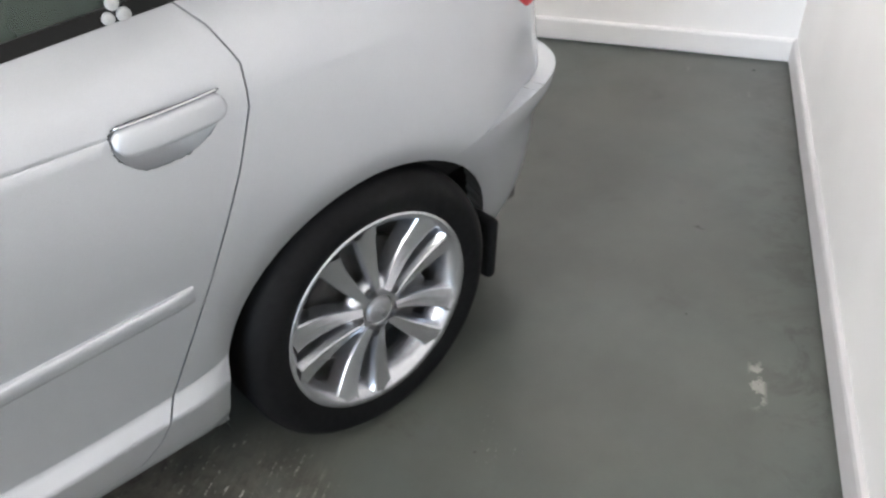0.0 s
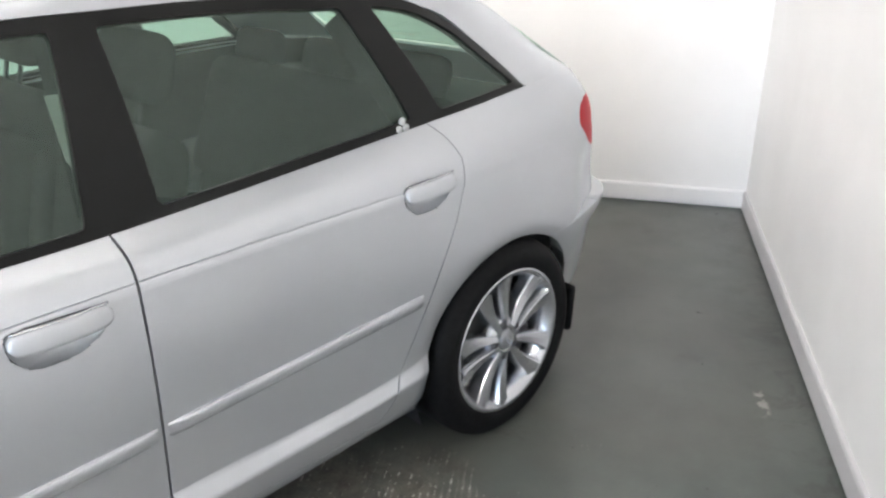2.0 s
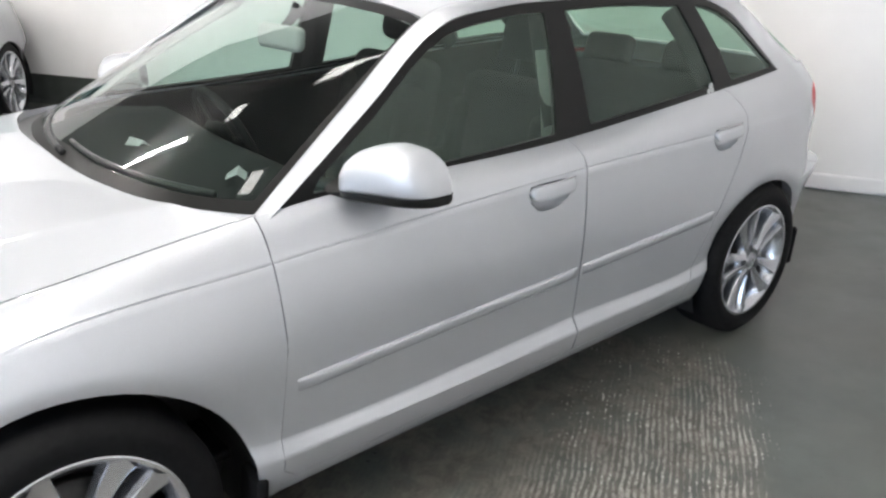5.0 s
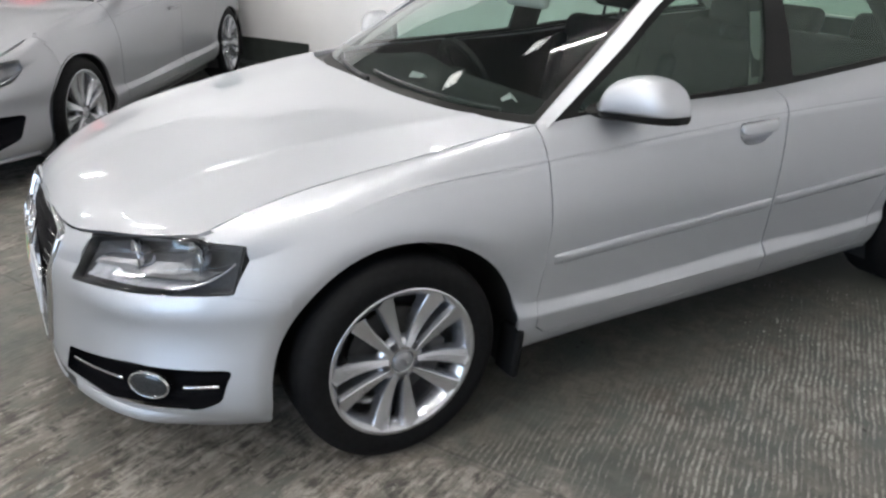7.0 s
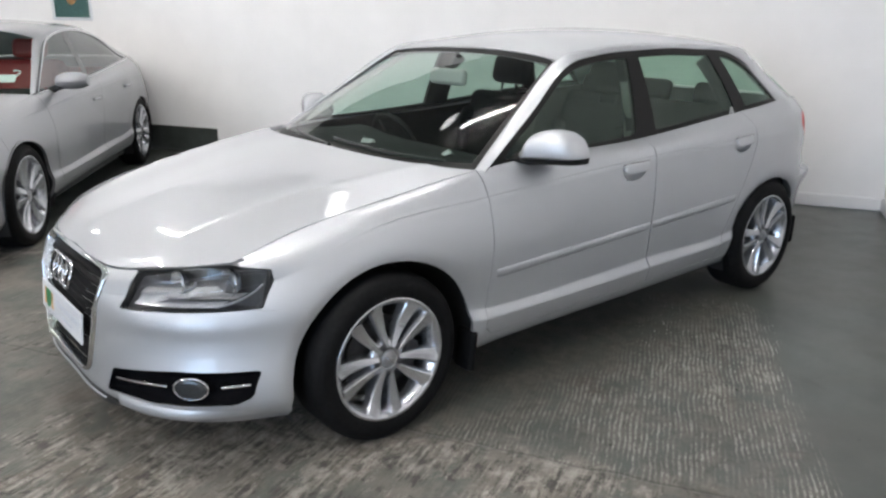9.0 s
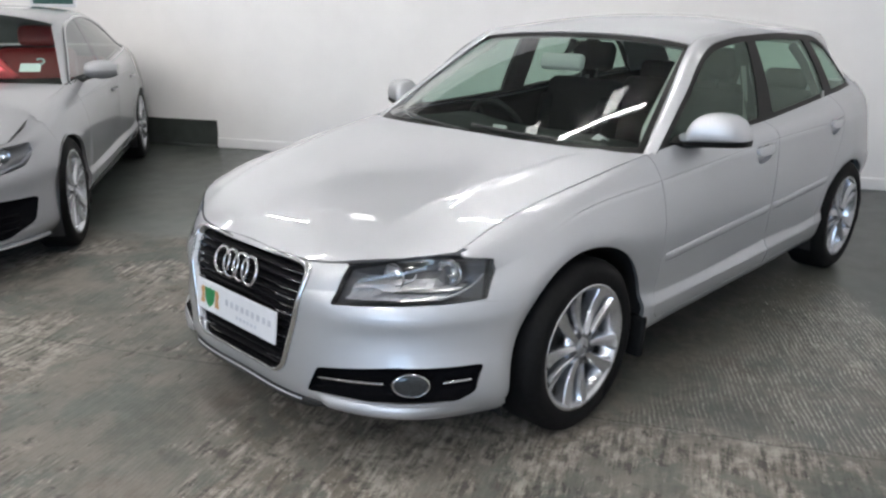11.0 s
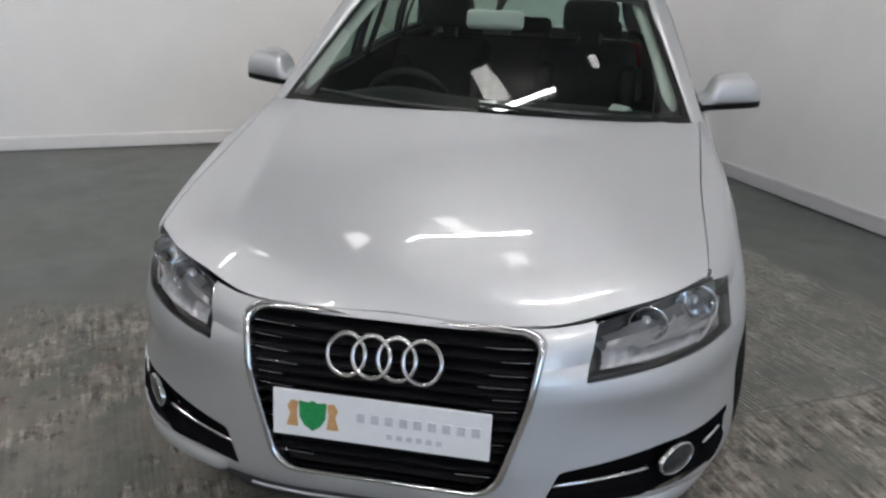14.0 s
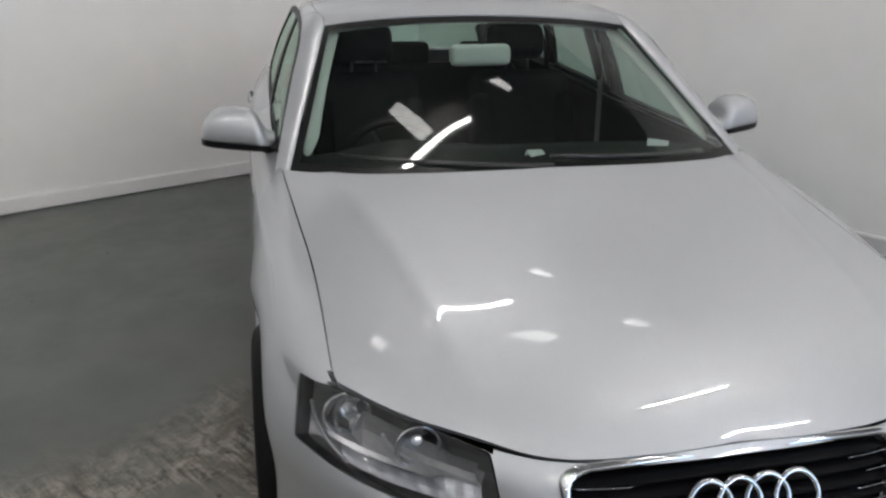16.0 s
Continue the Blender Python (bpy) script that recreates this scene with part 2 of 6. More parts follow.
    off_left = along_dir(tuple(left_normal), left_normal.dot(CORNER))
    dirt = calc("MULTIPLY", ramp(off_left, .30, .02), calc("MULTIPLY", ramp(noise_of(8, 7, .7, None, .6), .48, .62), .45))
    colour = mix(dirt, colour, (.030, .029, .026))
    scuff = along_dir(tuple(LEFT_DIR), LEFT_DIR.dot(Vector((-1.98, 1.40, 0))))
    across = along_dir((-LEFT_DIR.y, LEFT_DIR.x, 0), Vector((-LEFT_DIR.y, LEFT_DIR.x, 0)).dot(Vector((-1.98, 1.40, 0))))
    mark = calc("MULTIPLY", ramp(calc("ABSOLUTE", scuff), .10, .04), ramp(calc("ABSOLUTE", across), .026, .010))
    mark = calc("MULTIPLY", mark, ramp(noise_of(22, 5, .7), .47, .56))
    colour = mix(calc("MULTIPLY", mark, .6), colour, (.42, .41, .37))
    specks = calc("MULTIPLY", ramp(noise_of(16, 4, .6), .70, .75), .7)
    colour = mix(specks, colour, (.03, .028, .025))
    rust = calc("MULTIPLY", calc("MULTIPLY", ramp(noise_of(3.1, 7, .7, None, .7), .56, .68), ramp(worn_zone, .2, .7)), .40)
    colour = mix(rust, colour, (.105, .072, .060))
    links.new(colour, shader.inputs["Base Color"])
    rough = calc("ADD", calc("MULTIPLY", bare, .35), calc("MULTIPLY_ADD", noise_of(6, 5), .25, .20))
    links.new(rough, shader.inputs["Roughness"])
    height = calc("ADD", calc("MULTIPLY", calc("MULTIPLY", wave, worn_zone), .3), calc("ADD", calc("MULTIPLY", noise_of(120, 4), .25), calc("MULTIPLY", bare, .2)))
    height = calc("SUBTRACT", height, calc("MULTIPLY", joint, 2.0))
    relief = node("ShaderNodeBump", Strength=.35, Distance=.006)
    links.new(height, relief.inputs["Height"])
    links.new(relief.outputs["Normal"], shader.inputs["Normal"])
    return m


PAINT_A, PAINT_B = (.062, .073, .067), (.101, .115, .105)
FLOOR_PAINT = floor_material()

RED_LENS = plain("red_lens", (0.46, 0.003, 0.010), 0.4, 0, 0.1, 90, 0, 0, 0.12)
PLATE_WHITE = plain("plate_white", (0.70, 0.72, 0.76), 0.25, 0, 0.02, 30)
SHIELD_GREEN = plain("shield_green", (0.01, 0.22, 0.07), 0.4, 0, 0.2, 200)
ORANGE = plain("print_orange", (0.50, 0.29, 0.13), 0.5, 0, 0.3, 300)
PRINT_GREY = plain("print_grey", (0.44, 0.47, 0.53), 0.5, 0, 0.1, 90)
GRILLE_BLACK = plain("grille_black", (0.004, 0.004, 0.005), 0.7, 0, 0.1, 90, 0, 0, 0.03)
CAP_PALE = plain("pale_plug", (0.40, 0.41, 0.41), 0.5, 0, 0.1, 120)
SLAT_BLACK = plain("slat_black", (0.005, 0.005, 0.006), 0.42, 0, 0.1, 90, 0, 0, 0.05)
LAMP_GREY = plain("lamp_grey", (0.19, 0.19, 0.198), 0.3, 0.5, 0.1, 90)
LAMP_MID = plain("lamp_mid_grey", (0.30, 0.30, 0.31), 0.3, 0.5, 0.1, 90)
LAMP_BLACK = plain("lamp_black", (0.014, 0.014, 0.015), 0.5, 0, 0.2, 90)
BULB = plain("bulb_glass", (0.75, 0.76, 0.78), 0.1, 0.6)
REFLECTOR = plain("reflector_plastic", (0.38, 0.39, 0.42), 0.35, 0.5, 0.1, 300)
FOG_GLASS = plain("fog_glass", (0.030, 0.034, 0.038), 0.10, 0.1, 0.3, 250, 0, 0.2)
CAP_GREY = plain("cap_grey", (0.28, 0.285, 0.30), 0.35, 0.6, 0.05, 60)
DISC = plain("disc_steel", (0.045, 0.045, 0.045), 0.5, 0.9, 0.2, 30)
BELT_GREY = plain("belt_webbing", (0.30, 0.30, 0.29), 0.8, 0, 0.1, 200)
RED_LEATHER = plain("red_leather", (0.32, 0.012, 0.016), 0.45, 0, 0.2, 80, 0.1)
RED_CLOTH = plain("red_cover", (0.80, 0.10, 0.12), 0.5, 0, 0.15, 30, 0.1)
FLOOR_EDGE = plain("upstand_paint", (0.045, 0.052, 0.048), 0.5, 0, 0.25, 6, 0.1)
POSTER_GREEN = plain("poster_green", (0.03, 0.09, 0.085), 0.4, 0, 0.2, 20)


# ---- making things ----
def mesh_object(name, bm, mat, parent=None, smooth=True):
    me = bpy.data.meshes.new(name)
    bm.to_mesh(me)
    bm.free()
    for m in (mat if isinstance(mat, (list, tuple)) else [mat]):
        me.materials.append(m)
    if smooth:
        for p in me.polygons:
            p.use_smooth = True
    ob = new(name, me)
    if parent:
        ob.parent = parent
    return ob


def part(name, bm, mat, parent, label="", smooth=True):
    ob = mesh_object(name, bm, mat, parent, smooth)
    return tagged(ob, label) if label else ob


def thing(name, label, category, where=None, group=""):
    ob = new(name)
    ob.matrix_world = where or Matrix()
    return tagged(ob, label, category, group)


def box(bm, m, size, bevel=0.0, segments=2):
    """A box of that size about m, its edges rounded."""
    made = bmesh.ops.create_cube(bm, size=1.0, matrix=m @ Matrix.Diagonal((*size, 1)))
    if bevel:
        edges = list({e for v in made["verts"] for e in v.link_edges})
        bmesh.ops.bevel(bm, geom=edges, offset=bevel, segments=segments, profile=0.5, affect="EDGES")
    return made["verts"]


def tube(bm, points, radius, sides=8, closed=False, flat=1.0):
    """A round bar along points; radius may be a number or a list."""
    points = [Vector(p) for p in points]
    n = len(points)
    rings = []
    for i, p in enumerate(points):
        a = points[(i - 1) % n] if closed or i else p
        b = points[(i + 1) % n] if closed or i < n - 1 else p
        way = (b - a).normalized()
        side = way.cross(Vector((0, 0, 1)))
        side = side.normalized() if side.length > 1e-4 else Vector((0, 1, 0))
        up = side.cross(way)
        r = radius[i] if isinstance(radius, (list, tuple)) else radius
        rings.append([bm.verts.new(p + side * r * math.cos(t) + up * r * flat * math.sin(t))
                      for t in (2 * math.pi * k / sides for k in range(sides))])
    for i in range(n if closed else n - 1):
        one, two = rings[i], rings[(i + 1) % n]
        for k in range(sides):
            bm.faces.new((one[k], one[(k + 1) % sides], two[(k + 1) % sides], two[k]))
    if not closed:
        bm.faces.new(rings[0][::-1])
        bm.faces.new(rings[-1])


def spin(bm, profile, m, steps=48):
    """Turns a profile of (radius, along) about the local y axis of m."""
    rings = []
    for k in range(steps):
        a = 2 * math.pi * k / steps
        rings.append([bm.verts.new(m @ Vector((r * math.cos(a), y, r * math.sin(a)))) for r, y in profile])
    for k in range(steps):
        one, two = rings[k], rings[(k + 1) % steps]
        for j in range(len(profile) - 1):
            bm.faces.new((one[j], two[j], two[j + 1], one[j + 1]))


def spline(knots, points, where):
    """A smooth curve through points at knots, evaluated at where (all numpy)."""
    knots, points = np.asarray(knots, float), np.asarray(points, float)
    h = np.diff(knots)[:, None]
    slope = np.diff(points, axis=0) / h
    tangent = np.empty_like(points)
    tangent[1:-1] = (slope[:-1] * h[1:] + slope[1:] * h[:-1]) / (h[1:] + h[:-1])
    tangent[0], tangent[-1] = 1.5 * slope[0] - 0.5 * tangent[1], 1.5 * slope[-1] - 0.5 * tangent[-2]
    where = np.clip(np.asarray(where, float), knots[0], knots[-1])
    i = np.clip(np.searchsorted(knots, where, side="right") - 1, 0, len(knots) - 2)
    d = h[i]
    t = ((where - knots[i])[:, None]) / d
    return ((2 * t ** 3 - 3 * t ** 2 + 1) * points[i] + (t ** 3 - 2 * t ** 2 + t) * d * tangent[i]
            + (3 * t ** 2 - 2 * t ** 3) * points[i + 1] + (t ** 3 - t ** 2) * d * tangent[i + 1])


def along(points, n):
    """n points evenly along a smooth curve through points."""
    points = np.asarray(points, float)
    knots = np.concatenate([[0], np.cumsum(np.linalg.norm(np.diff(points, axis=0), axis=1))])
    return spline(knots, points, np.linspace(0, knots[-1], n))


def sheet(bm, grid, flip=False):
    """A grid of points as quads; returns the vertices row by row."""
    rows = [[bm.verts.new(p) for p in row] for row in grid]
    for i in range(len(rows) - 1):
        for j in range(len(rows[0]) - 1):
            f = (rows[i][j], rows[i + 1][j], rows[i + 1][j + 1], rows[i][j + 1])
            bm.faces.new(f[::-1] if flip else f)
    return rows


def inside(p, poly):
    hit = False
    for (ax, ay), (bx, by) in zip(poly, poly[1:] + poly[:1]):
        if (ay > p[1]) != (by > p[1]) and p[0] < (bx - ax) * (p[1] - ay) / (by - ay) + ax:
            hit = not hit
    return hit


def score(bm, poly, flat, near=None, closed=True):
    """Cuts the faces of bm along a polygon seen in the flat view, so that edges follow it."""
    ends = list(zip(poly, poly[1:] + poly[:1])) if closed else list(zip(poly, poly[1:]))
    for (ax, ay), (bx, by) in ends:
        dx, dy = bx - ax, by - ay
        long = math.hypot(dx, dy)
        if long < 1e-6:
            continue
        dx, dy = dx / long, dy / long

        def side(v):
            px, py = flat(v.co)
            return (px - ax) * dy - (py - ay) * dx

        def reach(v):
            px, py = flat(v.co)
            return (px - ax) * dx + (py - ay) * dy
        faces = []
        for f in bm.faces:
            if near and not near(f.verts[0].co):
                continue
            s = [side(v) for v in f.verts]
            if min(s) < -1e-6 and max(s) > 1e-6:
                r = [reach(v) for v in f.verts]
                if max(r) > -0.004 and min(r) < long + 0.004:
                    faces.append(f)
        fresh = set()
        for e in {e for f in faces for e in f.edges}:
            a, b = side(e.verts[0]), side(e.verts[1])
            if a * b < 0 and abs(a) > 1e-5 and abs(b) > 1e-5:
                _, v = bmesh.utils.edge_split(e, e.verts[0], a / (a - b))
                fresh.add(v)
        for f in faces:
            marks = [v for v in f.verts if v in fresh or abs(side(v)) < 1.1e-5]
            if len(marks) == 2:
                try:
                    bmesh.utils.face_split(f, marks[0], marks[1])
                except ValueError:
                    pass


def take(bm, keep):
    """A new bmesh of the faces for which keep(centre) holds."""
    out = bmesh.new()
    made = {}
    for f in bm.faces:
        if keep(f.calc_center_median()):
            for v in f.verts:
                if v not in made:
                    made[v] = out.verts.new(v.co)
            out.faces.new([made[v] for v in f.verts])
    return out


def mirrored(bm):
    """Adds the other side (y to -y) and welds the middle."""
    geom = bm.verts[:] + bm.edges[:] + bm.faces[:]
    made = bmesh.ops.duplicate(bm, geom=geom)
    fresh = [g for g in made["geom"] if isinstance(g, bmesh.types.BMVert)]
    for v in fresh:
        v.co.y = -v.co.y
    bmesh.ops.reverse_faces(bm, faces=[g for g in made["geom"] if isinstance(g, bmesh.types.BMFace)])
    bmesh.ops.remove_doubles(bm, verts=[v for v in bm.verts if abs(v.co.y) < 1e-4], dist=2e-4)


def other_side(bm):
    out = bm.copy()
    for v in out.verts:
        v.co.y = -v.co.y
    bmesh.ops.reverse_faces(out, faces=out.faces[:])
    return out


def panel(bm, gap=0.0019, lip=0.014):
    """Turns the open rim of a sheet inwards, which leaves a narrow gap to its neighbour."""
    bm.normal_update()
    rim = [e for e in bm.edges if len(e.link_faces) == 1 and not all(abs(v.co.y) < 1e-4 for v in e.verts)]
    normals, moves = {}, {}
    for e in rim:
        f = e.link_faces[0]
        way = (e.verts[1].co - e.verts[0].co).normalized().cross(f.normal)
        if way.dot(f.calc_center_median() - e.verts[0].co) < 0:
            way = -way
        for v in e.verts:
            moves[v] = moves.get(v, Vector()) + way
            normals[v] = v.normal.copy()
    for v, way in moves.items():
        v.co += way.normalized() * gap if way.length > 1e-6 else Vector()
    made = bmesh.ops.extrude_edge_only(bm, edges=rim)
    pairs = {}
    for v in made["geom"]:
        if isinstance(v, bmesh.types.BMVert):
            for e in v.link_edges:
                o = e.other_vert(v)
                if o in normals and (o.co - v.co).length < 1e-7:
                    pairs[v] = o
    for v, o in pairs.items():
        v.co = o.co - normals[o] * lip
    for e in bm.edges:
        if len(e.link_faces) == 2 and e.link_faces[0].normal.dot(e.link_faces[1].normal) < 0.7:
            e.smooth = False
    bm.normal_update()
    for e in rim:
        if e.is_valid:
            e.smooth = False
    return bm


# ---- the room ----
def slab(name, corners, thick, mat, label="", category=""):
    """A flat piece: its corners in order, thickened along its normal away from the room."""
    bm = bmesh.new()
    base = [Vector(c) for c in corners]
    normal = (base[1] - base[0]).cross(base[2] - base[0]).normalized()
    front = [bm.verts.new(c) for c in base]
    back = [bm.verts.new(c - normal * thick) for c in base]
    n = len(base)
    bm.faces.new(front)
    bm.faces.new(back[::-1])
    for i in range(n):
        bm.faces.new((front[i], back[i], back[(i + 1) % n], front[(i + 1) % n]))
    ob = mesh_object(name, bm, mat, smooth=False)
    return tagged(ob, label, category, kind="structure")


LONG, WIDE = 15.0, 13.0
slab("floor", [room(0, 0), room(0, WIDE), room(LONG, WIDE), room(LONG, 0)], 0.2, FLOOR_PAINT, "worn grey-green painted concrete showroom floor", "floor")
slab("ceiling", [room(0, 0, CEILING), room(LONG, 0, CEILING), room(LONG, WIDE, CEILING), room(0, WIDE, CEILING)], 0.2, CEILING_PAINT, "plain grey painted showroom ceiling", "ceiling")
slab("wall_left", [room(0, 0), room(LONG, 0), room(LONG, 0, CEILING), room(0, 0, CEILING)], 0.2, WALL_PAINT, "smooth white painted plaster wall beside the car", "wall")
slab("wall_rear", [room(0, WIDE), room(0, 0), room(0, 0, CEILING), room(0, WIDE, CEILING)], 0.2, WALL_PAINT, "smooth white painted plaster wall behind the cars", "wall")
slab("wall_right", [room(LONG, WIDE), room(0, WIDE), room(0, WIDE, CEILING), room(LONG, WIDE, CEILING)], 0.2, WALL_PAINT, "plain white painted wall", "wall")
ASSUMED_DOORWAY = (1.6, 5.6, 2.7)      # assumed doorway, unseen behind the camera, for added bluish light: from, to, height
for name, b0, b1, z0 in (("wall_front_1", 0, ASSUMED_DOORWAY[0], 0), ("wall_front_2", ASSUMED_DOORWAY[1], WIDE, 0), ("wall_front_3", ASSUMED_DOORWAY[0], ASSUMED_DOORWAY[1], ASSUMED_DOORWAY[2])):
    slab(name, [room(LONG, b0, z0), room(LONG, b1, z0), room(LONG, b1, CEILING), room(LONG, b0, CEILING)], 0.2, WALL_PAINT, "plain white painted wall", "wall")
# unseen area lamp added in the opening for bluish light on the car's front
day = bpy.data.lights.new("assumed_daylight", "AREA")
day.shape, day.size, day.size_y, day.energy, day.color = "RECTANGLE", ASSUMED_DOORWAY[1] - ASSUMED_DOORWAY[0], ASSUMED_DOORWAY[2], 150.0, (.48, .70, 1.0)
assumed_daylight = new("assumed_daylight", day)
assumed_daylight.matrix_world = Matrix.Translation(room(LONG + .1, (ASSUMED_DOORWAY[0] + ASSUMED_DOORWAY[1]) / 2, ASSUMED_DOORWAY[2] / 2)) @ (-LEFT_DIR).to_track_quat("-Z", "Y").to_matrix().to_4x4()

UPSTAND = 6.37     # where the floor paint begins to run up the rear wall


def skirting(name, a, b, inward, mat, high=0.105):
    bm = bmesh.new()
    way = (b - a)
    prof = [(0, 0.012), (0.016, 0.012), (0.016, high - 0.012), (0.012, high - 0.003), (0.0, high)]
    rows = [[p + inward * u + Vector((0, 0, w)) for u, w in prof] for p in (a, b)]
    sheet(bm, rows)
    for row in rows:
        bm.faces.new([bm.verts.new(p) for p in row])
    bmesh.ops.recalc_face_normals(bm, faces=bm.faces[:])
    return tagged(mesh_object(name, bm, mat, smooth=False), "low painted skirting board along the wall", "skirting", kind="structure")


IN_LEFT, IN_REAR = Vector((0, 0, 1)).cross(LEFT_DIR) * -1, Vector((0, 0, 1)).cross(REAR_DIR)
skirting("baseboard_left", room(0.0, 0), room(LONG, 0), IN_LEFT, SKIRTING_SHADED)
skirting("baseboard_rear", room(0, 0.0), room(0, UPSTAND), IN_REAR, SKIRTING_PAINT)


# ---- lamps under the ceiling ----
def ceiling_lamp(a, b, turn=0.0, long=1.25, light=None):
    where = Matrix.Translation(room(a, b, CEILING)) @ pose(0, 0, 0, 0, 0, 31.6 + turn)
    lamp = thing("ceiling_lamp", "long white fluorescent batten lamp under the ceiling", "lamp", where, "ceiling lamps")
    bm = bmesh.new()
    box(bm, pose(0, 0, -0.03), (long + 0.06, 0.11, 0.06), 0.008)
    part("housing", bm, HOUSING, lamp)
    bm = bmesh.new()
    tube(bm, [(-long / 2, 0, -0.09), (long / 2, 0, -0.09)], 0.026, 10)
    part("tube", bm, light or TUBE, lamp, "glowing white fluorescent tube")


for a, b in ((3.0, 2.55), (2.8, 6.0), (5.4, 2.3), (5.4, 6.0), (8.0, 2.3), (8.0, 6.0), (10.8, 3.5), (10.8, 7.5), (13.2, 5.0), (5.4, 9.8), (2.8, 9.8)):
    ceiling_lamp(a, b, -93.4, light=TUBE_WEAK if a == 3.0 else TUBE)


def panel_lamp(a, b, long, wide):
    where = Matrix.Translation(room(a, b, CEILING)) @ pose(0, 0, 0, 0, 0, 31.6)
    lamp = thing("panel_lamp", "flat white ceiling panel lamp with a pale frame", "lamp", where, "ceiling panels")
    bm = bmesh.new()
    box(bm, pose(0, 0, -.012), (long + .04, wide + .04, .024), .005)
    part("frame", bm, HOUSING, lamp)
    bm = bmesh.new()
    box(bm, pose(0, 0, -.026), (long, wide, .008), .002)
    part("diffuser", bm, PANEL_BRIGHT if a < 3.7 else PANEL, lamp, "softly glowing white diffuser")


for a, b, long, wide in ((2.65, 2.48, .50, .20), (2.70, 1.28, .22, .10), (2.64, 3.60, .26, .18), (2.66, 4.75, .24, .17), (3.62, 2.30, .22, .16), (3.9, 1.5, .2, .12), (4.1, 3.3, .2, .13), (6.6, 2.0, .2, .15), (6.6, 4.2, .2, .15)):
    panel_lamp(a, b, long, wide)


# ---- the silver hatchback ----
# Design lines of one flank, each from the nose's middle round the corner and along the side to the tail's middle.
EDGE_LOW = [(2.085, 0, .195), (2.06, .36, .19), (1.93, .625, .19), (1.66, .79, .195), (1.289, .83, .20), (.82, .80, .206), (-.19, .795, .207),
            (-.95, .795, .210), (-1.289, .83, .23), (-1.66, .765, .25), (-1.90, .61, .26), (-2.03, .36, .27), (-2.05, 0, .27)]
LIP = [(2.125, 0, .235), (2.10, .362, .230), (1.974, .640, .232), (1.695, .820, .238), (1.289, .85, .24), (.82, .842, .243), (-.19, .840, .244),
       (-.95, .840, .248), (-1.289, .855, .26), (-1.66, .785, .28), (-1.94, .63, .30), (-2.09, .38, .31), (-2.11, 0, .31)]
SILL = [(2.135, 0, .34), (2.112, .365, .335), (1.958, .672, .335), (1.69, .838, .34), (1.289, .872, .36), (.82, .880, .358), (-.19, .888, .362),
        (-.95, .881, .372), (-1.289, .875, .40), (-1.66, .812, .40), (-1.965, .655, .40), (-2.115, .39, .40), (-2.135, 0, .40)]
WAIST_LOW = [(2.13, 0, .44), (2.104, .37, .43), (1.946, .652, .43), (1.684, .826, .44), (1.289, .874, .45), (.82, .862, .40), (-.19, .862, .405),
             (-.95, .866, .418), (-1.289, .874, .5), (-1.66, .828, .5), (-1.975, .662, .5), (-2.115, .385, .5), (-2.135, 0, .5)]
WAIST = [(2.12, 0, .555), (2.100, .37, .545), (1.957, .634, .545), (1.688, .818, .562), (1.289, .877, .63), (.82, .876, .64), (-.19, .880, .66),
         (-.95, .877, .67), (-1.289, .878, .67), (-1.66, .847, .632), (-2.004, .694, .605), (-2.10, .39, .60), (-2.12, 0, .60)]
CREASE = [(2.105, 0, .615), (2.08, .37, .605), (1.902, .617, .635), (1.668, .779, .68), (1.289, .817, .795), (.82, .842, .83), (-.19, .872, .885),
          (-.95, .868, .888), (-1.289, .855, .885), (-1.66, .805, .88), (-1.945, .665, .87), (-2.05, .38, .87), (-2.07, 0, .87)]
SHOULDER = [(2.09, 0, .655), (2.065, .365, .648), (1.91, .612, .683), (1.733, .745, .719), (1.289, .772, .842), (.81, .806, .895), (-.19, .845, .93),
            (-.95, .84, .955), (-1.289, .82, .965), (-1.65, .775, .97), (-1.928, .65, .95), (-2.01, .37, .95), (-2.03, 0, .95)]
BELT = [(2.068, 0, .690), (2.04, .36, .683), (1.90, .59, .718), (1.79, .70, .738), (1.289, .730, .85), (.80, .768, .928), (-.19, .785, .96),
        (-.95, .775, 1.012), (-1.289, .755, 1.03), (-1.60, .715, 1.045), (-1.89, .612, 1.03), (-1.96, .36, 1.025), (-1.975, 0, 1.025)]
LINES = [EDGE_LOW, LIP, SILL, WAIST_LOW, WAIST, CREASE, SHOULDER, BELT]
LEVELS = [0, .05, .17, .235, .40, .60, .69, .77]


def crowned(line):
    """The belt line drawn up and in beside the front of the bonnet."""
    line = np.array(line)
    u = np.clip((1.78 - line[:, 0]) / .66, 0, 1)
    bump = np.where(line[:, 1] > .6, np.sin(math.pi * u ** .6) ** 2, 0)
    return line + bump[:, None] * np.array((0, -.009, .016))


def flank_lines(lines, n):
    """The design lines sampled at the same n stations."""
    lines = np.asarray(lines, float)
    ghost = lines * (1, -1, 1)
    full = np.concatenate([ghost[:, 1:2], lines, ghost[:, -2:-1]], axis=1)
    knots = np.concatenate([[0], np.cumsum(np.linalg.norm(np.diff(full[4], axis=0), axis=1))])
    where = np.linspace(knots[1], knots[-2], n)
    made = [spline(knots, line, where) for line in full]
    return made[:-1] + [crowned(made[-1])]


